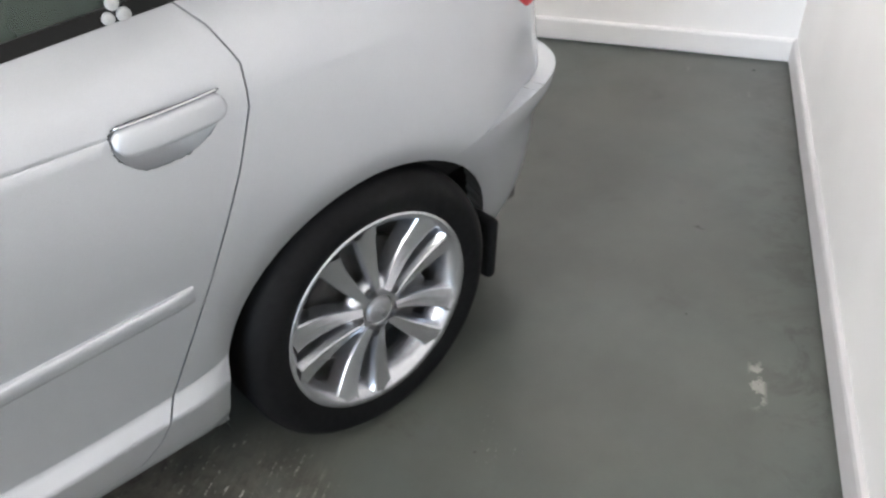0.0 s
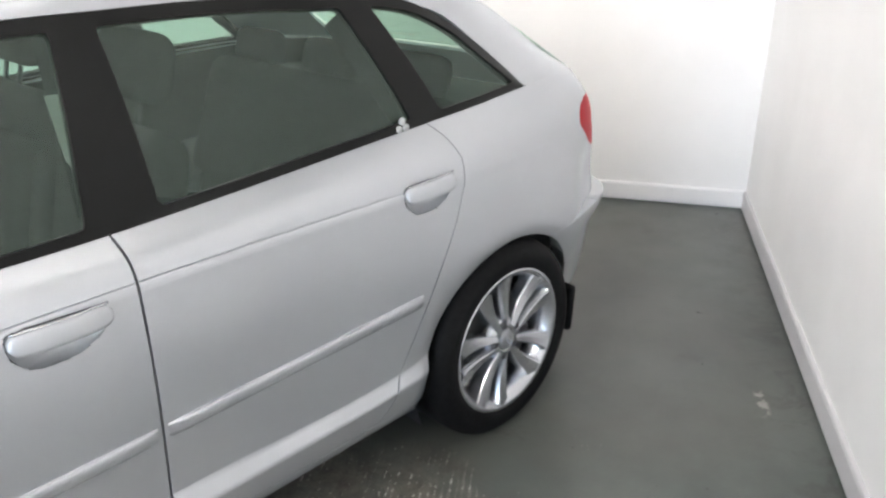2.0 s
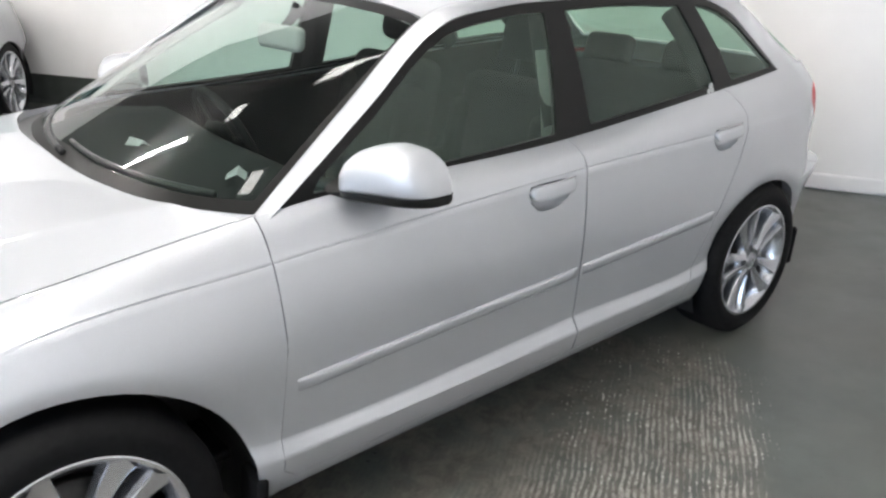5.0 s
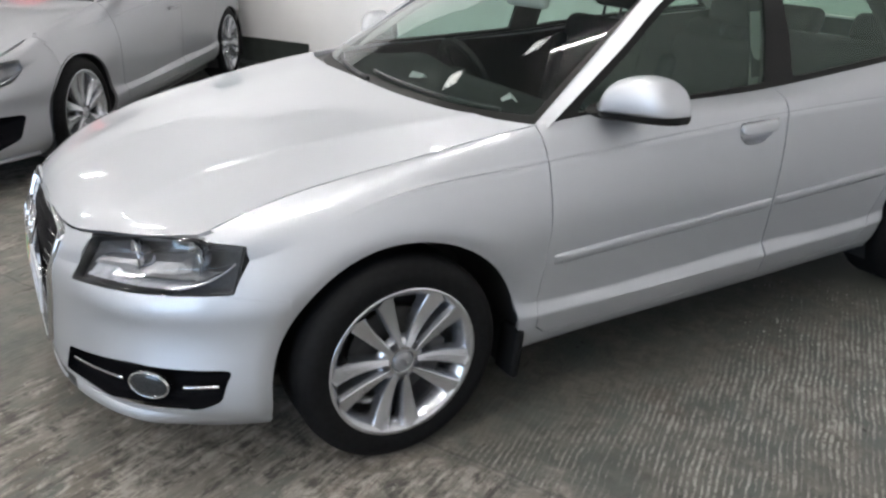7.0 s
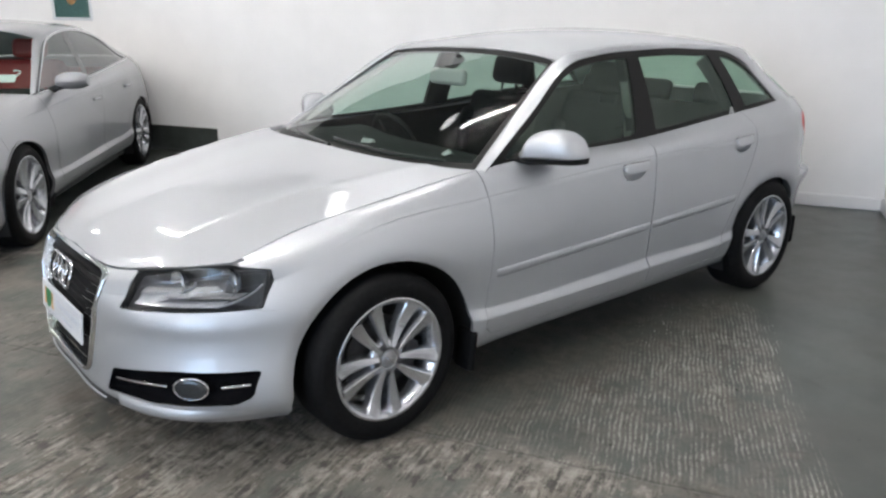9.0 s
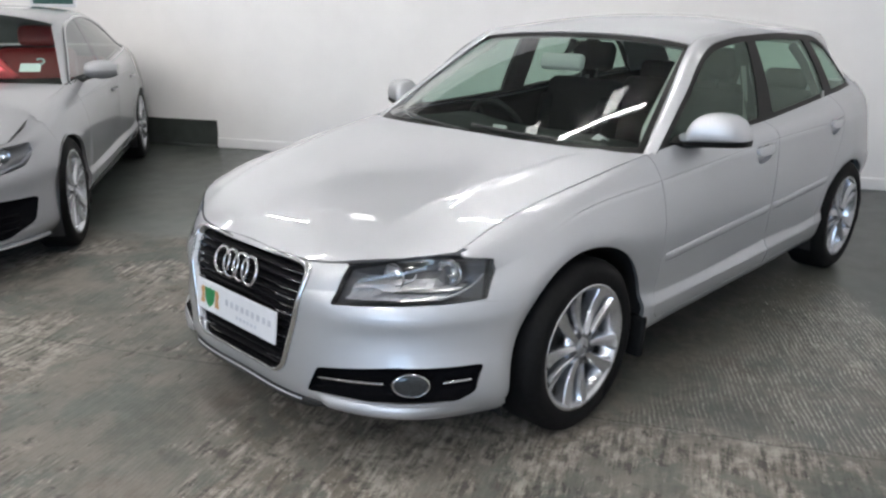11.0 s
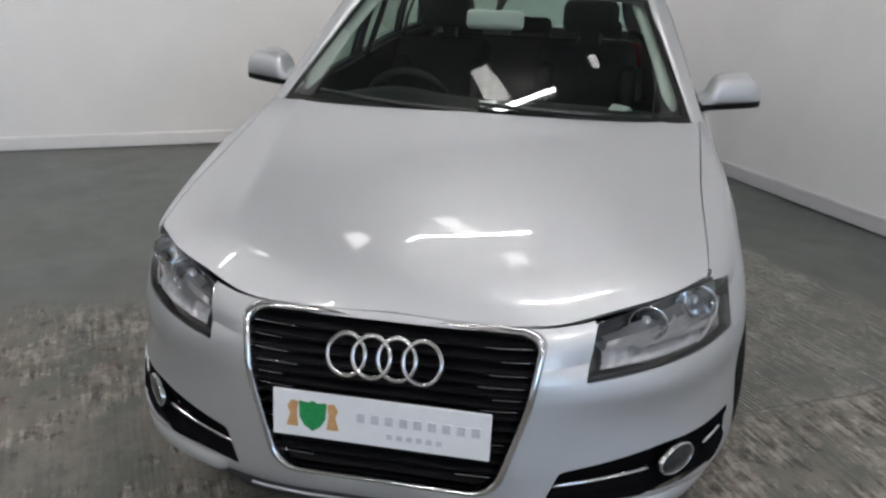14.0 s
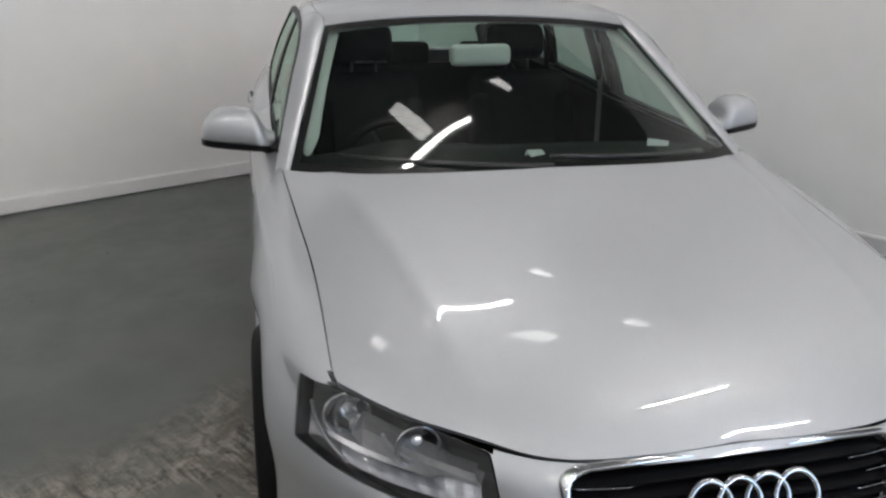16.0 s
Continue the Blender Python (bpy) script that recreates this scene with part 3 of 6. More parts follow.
def flank_grid(lines, n, creased=5, sill=None, rows_low=34):
    """The flank as rows of points. sill: the stretch of x where the sill stands out with a sharp ledge."""
    sampled = flank_lines(lines, n)
    low, high = np.linspace(0, LEVELS[creased], rows_low), np.linspace(LEVELS[creased], LEVELS[-1], 12)[1:]
    low = np.unique(np.concatenate([low, [LEVELS[2], LEVELS[3]]]))
    ledge = (low >= LEVELS[2]) & (low <= LEVELS[3])
    rows = []
    for i in range(n):
        section = np.array([line[i] for line in sampled])
        a = spline(LEVELS[:creased + 1], section[:creased + 1], low)
        if sill:
            x = section[3][0]
            w = min(1.0, max(0.0, min(x - sill[0], sill[1] - x) / 0.05))
            if w > 0:
                below = spline(LEVELS[:3], section[:3], low)
                above = spline(LEVELS[3:creased + 1], section[3:creased + 1], low)
                t = ((low - LEVELS[2]) / (LEVELS[3] - LEVELS[2]))[:, None]
                between = section[2] + (section[3] - section[2]) * np.clip(t, 0, 1)
                hard = np.where((low < LEVELS[2])[:, None], below, np.where(ledge[:, None], between, above))
                a = a * (1 - w) + hard * w
        b = spline(LEVELS[creased:], section[creased:], high)
        x = section[creased][0]
        w = min(1.0, max(0.0, min(x + 1.05, 1.5 - x) / 0.25)) if sill else 0.0
        groove = np.array([section[creased] + w * np.array((0, -.0028, .0016)) + (b[0] - section[creased]) * .15,
                           section[creased] + w * np.array((0, -.0008, .0035)) + (b[0] - section[creased]) * .4])
        rows.append(np.concatenate([a, groove, b]))
    return rows


def side_view(p):
    return p.x, p.z


def front_view(p):
    return p.y, p.z


def arch(cx, a, b, cz=0.30, steps=30):
    return [(cx + a, 0.0)] + [(cx + a * math.cos(math.pi * k / steps), cz + b * math.sin(math.pi * k / steps)) for k in range(steps + 1)] + [(cx - a, 0.0)]

from mathutils.bvhtree import BVHTree

car = thing("hatchback_car", "silver five-door hatchback car parked askew near the corner", "car")
flank = bmesh.new()
sheet(flank, flank_grid(LINES, 290, sill=(-.985, .86)))
bmesh.ops.recalc_face_normals(flank, faces=flank.faces[:])
if sum((f.normal.y for f in flank.faces if abs(f.calc_center_median().x) < 0.5)) < 0:
    bmesh.ops.reverse_faces(flank, faces=flank.faces[:])
SKIN = BVHTree.FromBMesh(flank)


def on_nose(y, z, out=0.0):
    """The place on the front skin at that width and height, lifted by out."""
    p = None
    while p is None or p.x < 1.3:
        p, n, _, _ = SKIN.ray_cast(Vector((3, abs(y), z)), Vector((-1, 0, 0)))
        z -= 0.002
    if n.x < 0:
        n = -n
    p += n * out
    if y < 0:
        p.y = -p.y
    return p


def on_side(x, z, out=0.0):
    p, n, _, _ = SKIN.ray_cast(Vector((x, 2, z)), Vector((0, -1, 0)))
    if n.y < 0:
        n = -n
    return p + n * out


def both(name, bm, mat, parent, label="", rim=None):
    """A part of the left side and its twin on the right."""
    twin = other_side(bm)
    if rim:
        panel(bm, *rim), panel(twin, *rim)
    return part(name, bm, mat, parent, label), part(name, twin, mat, parent, label)


def rounded(poly, r, steps=4):
    """A polygon with its corners cut round."""
    out, n = [], len(poly)
    for i in range(n):
        p, a, b = Vector(poly[i]), Vector(poly[i - 1]), Vector(poly[(i + 1) % n])
        k = min(r, (a - p).length * 0.45, (b - p).length * 0.45)
        one, two = p + (a - p).normalized() * k, p + (b - p).normalized() * k
        for j in range(steps + 1):
            t = j / steps
            q = one * (1 - t) ** 2 + p * 2 * t * (1 - t) + two * t * t
            out.append((q.x, q.y))
    return out


FRONT_ARCH, REAR_ARCH = arch(1.281, .385, .376), arch(-1.296, .366, .346)
HEADLAMP = rounded([(.437, .572), (.452, .687), (.59, .719), (.70, .7345), (.768, .7125), (.7875, .596), (.72, .588), (.60, .581)], 0.006, 2)
FOG = rounded([(.362, .268), (.398, .356), (.63, .39), (.803, .393), (.8005, .306), (.775, .282), (.575, .274)], 0.012, 3)
GRILLE = rounded([(-.30, .674), (.30, .674), (.338, .657), (.318, .52), (.262, .33), (.225, .300), (-.225, .300), (-.262, .33), (-.318, .52), (-.338, .657)], 0.03, 3)
FENDER = [(.812, 1.05), (.812, .93), (.806, .64), (.845, .26), (.845, .1), (1.60, .1), (1.60, .575), (1.762, .593), (1.718, .7125), (1.797, .734), (1.83, .80), (1.5, 1.2)]
FRONT_DOOR = [(.812, 1.05), (.812, .93), (.806, .64), (.832, .40), (.838, .32), (.80, .287), (-.193, .287), (-.193, 1.05)]
REAR_DOOR = [(-.193, 1.06), (-.193, .287), (-.745, .29), (-.79, .33), (-.84, .41), (-.95, .604), (-1.037, .77), (-1.078, .865), (-1.085, .93), (-1.062, .985), (-1.01, 1.045), (-1.0, 1.12)]
REAR_LAMP = [(-1.712, .902), (-1.720, .926), (-1.745, .946), (-1.80, .960), (-2.3, .962), (-2.3, .796), (-1.885, .793), (-1.84, .800), (-1.795, .826), (-1.752, .862), (-1.722, .886)]
BUMPER_SEAM = [(-1.3, .592), (-1.47, .602), (-1.62, .618), (-1.8, .617), (-2.4, .615)]


def ahead(p):
    return p.x > 1.45


def astern(p):
    return p.x < -1.3


for poly in (FRONT_ARCH, REAR_ARCH):
    score(flank, poly, side_view)
score(flank, HEADLAMP, front_view, ahead)
score(flank, FOG, front_view, ahead)
score(flank, GRILLE, front_view, ahead)
score(flank, FENDER, side_view, lambda p: .7 < p.x < 1.95)
score(flank, FRONT_DOOR, side_view, lambda p: abs(p.x) < .95)
score(flank, REAR_DOOR, side_view, lambda p: -1.2 < p.x < 0)
score(flank, [(1.1, .287), (-1.2, .287)], side_view, lambda p: -1.2 < p.x < 1.1, False)
score(flank, REAR_LAMP, side_view, lambda p: p.x < -1.6)
score(flank, BUMPER_SEAM, side_view, astern, False)
score(flank, [(.60, .5), (.60, 1.2)], front_view, astern, False)
score(flank, [(.42, .5), (.42, 1.2)], front_view, astern, False)


def rolled(bm, cx, a, b, cz=.30, reach=.055, depth=.013):
    """Rolls the edge of a wheel arch inwards."""
    for v in bm.verts:
        if abs(v.co.x - cx) < a + .1 and v.co.y > .6:
            e = (math.hypot((v.co.x - cx) / a, max(0, v.co.z - cz) / b) - 1) * .5 * (a + b)
            if -.01 < e < reach and v.co.z > .24:
                v.co.y -= depth * (1 - max(0, e) / reach) ** 2


rolled(flank, 1.281, .385, .376)
rolled(flank, -1.296, .366, .346)


def region(c):
    """Which panel a place of the left flank belongs to."""
    s, f = side_view(c), front_view(c)
    if inside(s, FRONT_ARCH) or inside(s, REAR_ARCH):
        return ""
    if ahead(c):
        if inside(f, HEADLAMP):
            return "headlamp"
        if .44 < c.y < .715 and c.z > .69 and c.x > 1.76:
            return ""
        if inside(f, FOG):
            return "fog"
        if inside(f, GRILLE):
            return "grille"
    if inside(s, FRONT_DOOR):
        return "front_door"
    if inside(s, REAR_DOOR):
        return "rear_door"
    if inside(s, FENDER):
        return "fender"
    if .7 < c.x < .95 and c.z > .28:
        return "fender"
    if c.x > 1.2:
        return "front_bumper"
    if c.x > -1.2 and c.z < 0.287:
        return "sill"
    if c.x < -1.6 and c.y > .42 and inside(s, REAR_LAMP):
        return "rear_lamp"
    if c.x < -1.2:
        seam = np.interp(-c.x, [-p[0] for p in BUMPER_SEAM], [p[1] for p in BUMPER_SEAM])
        if c.z < seam:
            return "rear_bumper"
        if c.y < .60:
            return "tailgate"
    return "quarter"


where_is = {f: region(f.calc_center_median()) for f in flank.faces}


def cut_out(name):
    out, made = bmesh.new(), {}
    for f, r in where_is.items():
        if r == name:
            for v in f.verts:
                if v not in made:
                    made[v] = out.verts.new(v.co)
            out.faces.new([made[v] for v in f.verts])
    return out


def tucked(bm):
    """Draws the body in above the rear bumper, which leaves a shelf on top of it."""
    bm.normal_update()
    for v in bm.verts:
        corner = min(1.0, max(0.0, (-1.56 - v.co.x) / .30))
        fade = min(1.0, max(0.0, (.90 - v.co.z) / .24))
        k = corner * corner * (3 - 2 * corner) * fade * fade * (3 - 2 * fade)
        way = Vector((v.normal.x, v.normal.y, 0))
        if k > 0 and way.length > .2:
            v.co -= way.normalized() * (.038 * k)
        if corner > 0:
            v.co.x += .006 * corner
    return bm


for name in ("front_bumper", "rear_bumper", "tailgate"):
    bm = cut_out(name)
    mirrored(bm)
    if name == "tailgate":
        tucked(bm)
    part(name, panel(bm, .0003, {"rear_bumper": .06, "front_bumper": .006}.get(name, .014)), SILVER, car)
both("front_fender", cut_out("fender"), SILVER, car, rim=(.0003, .02))
both("rear_quarter", tucked(cut_out("quarter")), SILVER, car, rim=(.0004, .02))
both("sill", cut_out("sill"), SILVER, car, rim=(.001, .02))


# doors, each with its mouldings and handle
def moulding(x0, z0, x1, z1):
    bm = bmesh.new()
    prof = [(-.019, .0), (-.017, .006), (-.006, .0105), (.010, .011), (.016, .007), (.017, .0)]
    rows = []
    for k in range(41):
        t = k / 40
        ends = min(1, min(t, 1 - t) * 25)
        p = [on_side(x0 + (x1 - x0) * t, z0 + (z1 - z0) * t + u, -.002 + w * (0.25 + .75 * ends)) for u, w in prof]
        rows.append(p)
    sheet(bm, rows)
    bmesh.ops.recalc_face_normals(bm, faces=bm.faces[:])
    if sum(f.normal.y for f in bm.faces) < 0:
        bmesh.ops.reverse_faces(bm, faces=bm.faces[:])
    return bm


def handle_outline(x, z):
    """The D-shaped bowl behind a pull handle, with its front top corner at x, z."""
    return rounded([(x + .012, z - .004), (x + .012, z - .045), (x - .02, z - .078), (x - .10, z - .078), (x - .150, z - .05), (x - .165, z - .004)], .02, 3)


def handle_bowl(poly):
    bm = bmesh.new()
    cx, cz = sum(p[0] for p in poly) / len(poly), sum(p[1] for p in poly) / len(poly)
    rings = []
    for k, depth in ((1.0, .0), (.93, .006), (.8, .014), (.6, .02), (.3, .023), (.02, .024)):
        rings.append([on_side(cx + (px - cx) * k, cz + (pz - cz) * k, -depth) for px, pz in poly])
    sheet(bm, [r + [r[0]] for r in rings])
    bmesh.ops.remove_doubles(bm, verts=bm.verts[:], dist=1e-5)
    bmesh.ops.recalc_face_normals(bm, faces=bm.faces[:])
    if sum(f.normal.y for f in bm.faces) < 0:
        bmesh.ops.reverse_faces(bm, faces=bm.faces[:])
    return bm


def handle_pull(x, z):
    """A flat paddle over the upper half of the bowl, its ends rounded."""
    bm = bmesh.new()
    rows = []
    for k in range(25):
        t = k / 24
        px = x + .010 - .176 * t
        end = max(0.0, 1 - abs(2 * t - 1) ** 7) ** .5
        lift, high = .003 + .012 * max(0.0, math.sin(math.pi * t)) ** .6, .0055 + .0155 * end
        base = on_side(px, z - .024 + .004 * t, 0)
        row = []
        for j in range(17):
            a = 2 * math.pi * j / 16
            c, q = math.cos(a), math.sin(a)
            row.append(base + Vector((0, lift + .0065 * math.copysign(abs(c) ** .6, c) - .004 * q, high * math.copysign(abs(q) ** .7, q))))
        rows.append(row)
    sheet(bm, rows)
    for row in (rows[0], rows[-1]):
        bm.faces.new([bm.verts.new(p) for p in row[:-1]])
    bmesh.ops.remove_doubles(bm, verts=bm.verts[:], dist=1e-5)
    bmesh.ops.recalc_face_normals(bm, faces=bm.faces[:])
    return bm


def handle_strip(x, z):
    bm = bmesh.new()
    pts = []
    for k in range(15):
        t = k / 14
        pts.append(on_side(x + .004 - .164 * t, z - .004 + .004 * t, .010 * math.sin(math.pi * (0.08 + .84 * t)) + .005))
    tube(bm, pts, .0028, 6)
    return bm


def door(name, lines, hx, hz, mould):
    poly = handle_outline(hx, hz)
    bm = cut_out(lines)
    near = lambda p: hx - .25 < p.x < hx + .1 and hz - .15 < p.z < hz + .08
    score(bm, poly, side_view, near)
    gone = [f for f in bm.faces if near(f.verts[0].co) and inside(side_view(f.calc_center_median()), poly)]
    bmesh.ops.delete(bm, geom=gone, context="FACES")
    leaves = both(name, bm, SILVER, car, rim=(.0027, .022))
    for sub, made, mat, label in (("moulding", moulding(*mould), SILVER, ""), ("handle_bowl", handle_bowl(poly), SILVER, ""),
                                  ("handle", handle_pull(hx, hz), SILVER, ""), ("handle_strip", handle_strip(hx, hz), CHROME, "thin bright strip on the handle")):
        twin = other_side(made)
        part(sub, made, mat, leaves[0], label)
        part(sub, twin, mat, leaves[1], label)
    return leaves


door("front_door", "front_door", .028, .876, (.785, .535, -.183, .566))
door("rear_door", "rear_door", -.872, .908, (-.204, .567, -.915, .592))

# bonnet
EDGE = np.array(BELT, float)


def edge_part(a, b, n):
    """The belt line between two of its stations."""
    full = np.concatenate([EDGE[1:2] * (1, -1, 1), EDGE])
    knots = np.concatenate([[0], np.cumsum(np.linalg.norm(np.diff(np.concatenate([np.array(WAIST[1:2]) * (1, -1, 1), np.array(WAIST)]), axis=0), axis=1))])
    return crowned(spline(knots, full, np.linspace(knots[a + 1], knots[b + 1], n)))


NU, NV = 48, 36
nose, side = edge_part(0, 3, NV), edge_part(3, 5, NU)
corner = np.array((1.787, .703, .7385))
nose = along([tuple(EDGE[0]), tuple(nose[NV // 6]), (2.036, .362, .684), (1.965, .49, .7035), (1.90, .592, .7185), tuple(corner)], NV)
side = np.array([p + (corner - side[0]) * (1 - i / 14) ** 2 if i < 14 else p for i, p in enumerate(side)])
rear_edge = along([(1.035, 0, .957), (1.01, .40, .949), (.95, .60, .940), tuple(side[-1])], NV)
middle = along([tuple(nose[0]), (2.018, 0, .740), (1.90, 0, .792), (1.7, 0, .851), (1.45, 0, .898), (1.2, 0, .937), (1.035, 0, .957)], NU)
grid = []
for i in range(NU):
    u = i / (NU - 1)
    row = []
    for j in range(NV):
        v = j / (NV - 1)
        p = ((1 - u) * nose[j] + u * rear_edge[j] + (1 - v) * middle[i] + v * side[i]
             - (1 - u) * (1 - v) * nose[0] - (1 - u) * v * nose[-1] - u * (1 - v) * rear_edge[0] - u * v * rear_edge[-1])
        p = p + np.array((0, 0, .019 * math.exp(-max(0, v - .575 - .20 * u) / .055) * math.exp(-max(0, .575 + .20 * u - v) / .15) * min(1, u * 3.0) ** 1.2 * (1 - .6 * u) + .012 * math.sin(math.pi * v) * math.sin(math.pi * u) ** .7))
        row.append(p)
    grid.append(row)
bm = bmesh.new()
sheet(bm, grid)
bmesh.ops.recalc_face_normals(bm, faces=bm.faces[:])
if sum(f.normal.z for f in bm.faces) < 0:
    bmesh.ops.reverse_faces(bm, faces=bm.faces[:])
mirrored(bm)
part("bonnet", panel(bm, .0036, .022), SILVER, car)

# roof, pillars and glass
FRAME_IN = [(.818, .748, .903), (.50, .662, 1.112), (.19, .580, 1.304), (0, .592, 1.345), (-.3, .60, 1.366), (-.8, .60, 1.353), (-1.22, .603, 1.335),
            (-1.49, .556, 1.262), (-1.63, .550, 1.194), (-1.76, .576, 1.104), (-1.885, .608, 1.03)]
FRAME_OUT = [(.788, .789, .914), (.47, .722, 1.115), (.20, .662, 1.285), (-.01, .650, 1.325), (-.25, .646, 1.337), (-.75, .646, 1.334), (-1.14, .653, 1.284),
             (-1.33, .676, 1.176), (-1.489, .723, 1.042), (-1.67, .703, 1.032), (-1.87, .632, 1.018)]
pair_knots = list(range(11))
inner = spline(pair_knots, FRAME_IN, np.linspace(0, 10, 100))
outer = spline(pair_knots, FRAME_OUT, np.linspace(0, 10, 100))
rows = []
for a, b in zip(inner, outer):
    way = b - a
    out = np.cross(way, (1, 0, 0))
    out = out / (np.linalg.norm(out) + 1e-9)
    if out[1] < 0:
        out = -out
    if out[2] < 0 and abs(out[2]) > abs(out[1]):
        out = -out
    wide = np.linalg.norm(way)
    front = min(1.0, max(0.0, (a[0] - .02) / .22))                   # the screen pillar turns its face outwards
    rise = (.13 + .05 * front) if a[0] > -1.2 else max(.03, .13 - .35 * (-1.2 - a[0]))
    rows.append([a + way * t + out * wide * rise * math.sin(math.pi * t ** (1 - .45 * front)) for t in np.linspace(0, 1, 13)])
bm = bmesh.new()
sheet(bm, rows)
bmesh.ops.recalc_face_normals(bm, faces=bm.faces[:])
if sum(f.normal.y for f in bm.faces) < 0:
    bmesh.ops.reverse_faces(bm, faces=bm.faces[:])
both("side_frame", bm, SILVER, car, rim=(.001, .02))

ROOF_MID = [(.138, 0, 1.337), (-.1, 0, 1.382), (-.4, 0, 1.416), (-.8, 0, 1.422), (-1.2, 0, 1.388), (-1.5, 0, 1.335), (-1.69, 0, 1.285)]
roof_side = spline(pair_knots, FRAME_IN, np.linspace(2, 7.15, 50))
roof_mid = along(ROOF_MID, 50)
rows = []
for a, b in zip(roof_mid, roof_side):
    rows.append([np.array((a[0] + (b[0] - a[0]) * t ** 2, b[1] * t, a[2] + (b[2] - a[2]) * (t ** 2.3))) for t in np.linspace(0, 1, 22)])
bm = bmesh.new()
sheet(bm, rows)
bmesh.ops.recalc_face_normals(bm, faces=bm.faces[:])
if sum(f.normal.z for f in bm.faces) < 0:
    bmesh.ops.reverse_faces(bm, faces=bm.faces[:])
mirrored(bm)
lining = bm.copy()
part("roof", panel(bm, .001, .02), SILVER, car)
for v in lining.verts:
    v.co = Vector((v.co.x, v.co.y * .96, v.co.z - .03))
part("headlining", lining, GREY_CLOTH, car, "pale grey roof lining")


def screen(low, high, n, m, bulge):
    """A curved pane between two edges, each from the middle to the left corner, mirrored."""
    bm = bmesh.new()
    a, b = along(low, n), along(high, n)
    rows = []
    for k in range(m):
        t = k / (m - 1)
        rows.append([p + (q - p) * t + np.array((bulge[0], 0, bulge[1])) * math.sin(math.pi * t) * (1 - (p[1] / a[-1][1]) ** 4) for p, q in zip(a, b)])
    sheet(bm, rows)
    bmesh.ops.recalc_face_normals(bm, faces=bm.faces[:])
    if sum(f.normal.z for f in bm.faces) < 0:
        bmesh.ops.reverse_faces(bm, faces=bm.faces[:])
    mirrored(bm)
    return bm


SCREEN_LOW = [(1.03, 0, .922), (1.0, .36, .920), (.93, .58, .916), (.808, .742, .912)]
SCREEN_HIGH = [(.15, 0, 1.334), (.155, .30, 1.326), (.17, .48, 1.314), (.195, .576, 1.301)]
glass = screen(SCREEN_LOW, SCREEN_HIGH, 26, 24, (.012, .022))
band = glass.copy()
for sign in (1, -1):
    score(band, [(sign * .728, .90), (sign * .548, 1.325)], front_view, None, False)
    score(band, [(0, .955), (sign * .76, .940)], front_view, None, False)
    score(band, [(sign * y, 1.316 - .085 * y * y) for y in (0, .2, .4, .62)], front_view, None, False)


def in_band(c):
    """The dark band printed round the edge of the windscreen."""
    half = .728 - .180 * (c.z - .90) / .425
    return c.z < .955 - .02 * abs(c.y) or c.z > 1.316 - .085 * c.y ** 2 or abs(c.y) > half


bm = take(band, lambda c: not in_band(c))
part("windscreen", bm, SCREEN_GLASS, car, "clear windscreen")
bm = take(band, in_band)
band.free()
glass.free()
part("windscreen_surround", bm, FRAME_BLACK, car, "black border round the windscreen")
REAR_LOW = [(-1.975, 0, 1.03), (-1.955, .36, 1.03), (-1.884, .604, 1.032)]
REAR_HIGH = [(-1.69, 0, 1.283), (-1.68, .30, 1.266), (-1.63, .549, 1.194)]
bm = screen(REAR_LOW, REAR_HIGH, 16, 10, (.004, -.004))
part("rear_window", bm, GLASS, car, "dark tinted rear window")

# side windows


def belt(x):
    p = spline(EDGE[5:10, 0] * -1, EDGE[5:10], np.array([-x]))[0]
    return p


frame_top = np.array(FRAME_OUT[:9])


def window_place(x, t, out=0.0):
    low = belt(x)
    s = spline(-frame_top[:, 0], frame_top, np.array([-x]))[0]
    top = np.array((x, s[1], max(s[2], low[2] + .001)))
    low = np.array((x, low[1] + .002, low[2] - .004))
    return low + (top - low) * t + np.array((0, 1, .25)) * (.012 * math.sin(math.pi * t) * min(1, (top[2] - low[2]) / .2) + out)


def side_patch(out):
    bm = bmesh.new()
    rows = [[window_place(x, t, out) for t in np.linspace(0, 1, 22)] for x in np.linspace(.750, -1.487, 120)]
    sheet(bm, rows)
    bmesh.ops.remove_doubles(bm, verts=bm.verts[:], dist=5e-4)
    bmesh.ops.recalc_face_normals(bm, faces=bm.faces[:])
    if sum(f.normal.y for f in bm.faces) < 0:
        bmesh.ops.reverse_faces(bm, faces=bm.faces[:])
    return bm


def window_outline(front, back, top_gap=.026, low_gap=.020):
    """front and back: the x of a pane's two ends at the foot and at the head."""
    head = lambda x: float(spline(-frame_top[:, 0], frame_top, np.array([-x]))[0][2]) - top_gap
    foot = lambda x: float(belt(x)[2]) + low_gap
    lows = [(x, foot(x)) for x in np.linspace(front[0], back[0], 10)]
    highs = [(x, head(x)) for x in np.linspace(back[1], front[1], 14)]
    return rounded([p for p in lows + [h for h in highs if h[1] > foot(h[0]) + .012]], .012, 2)


PANES = {"front_window": window_outline((.665, .64), (-.155, -.20)), "rear_side_window": window_outline((-.30, -.285), (-.985, -.86)),
         "quarter_window": window_outline((-1.095, -.955), (-1.435, -1.235))}

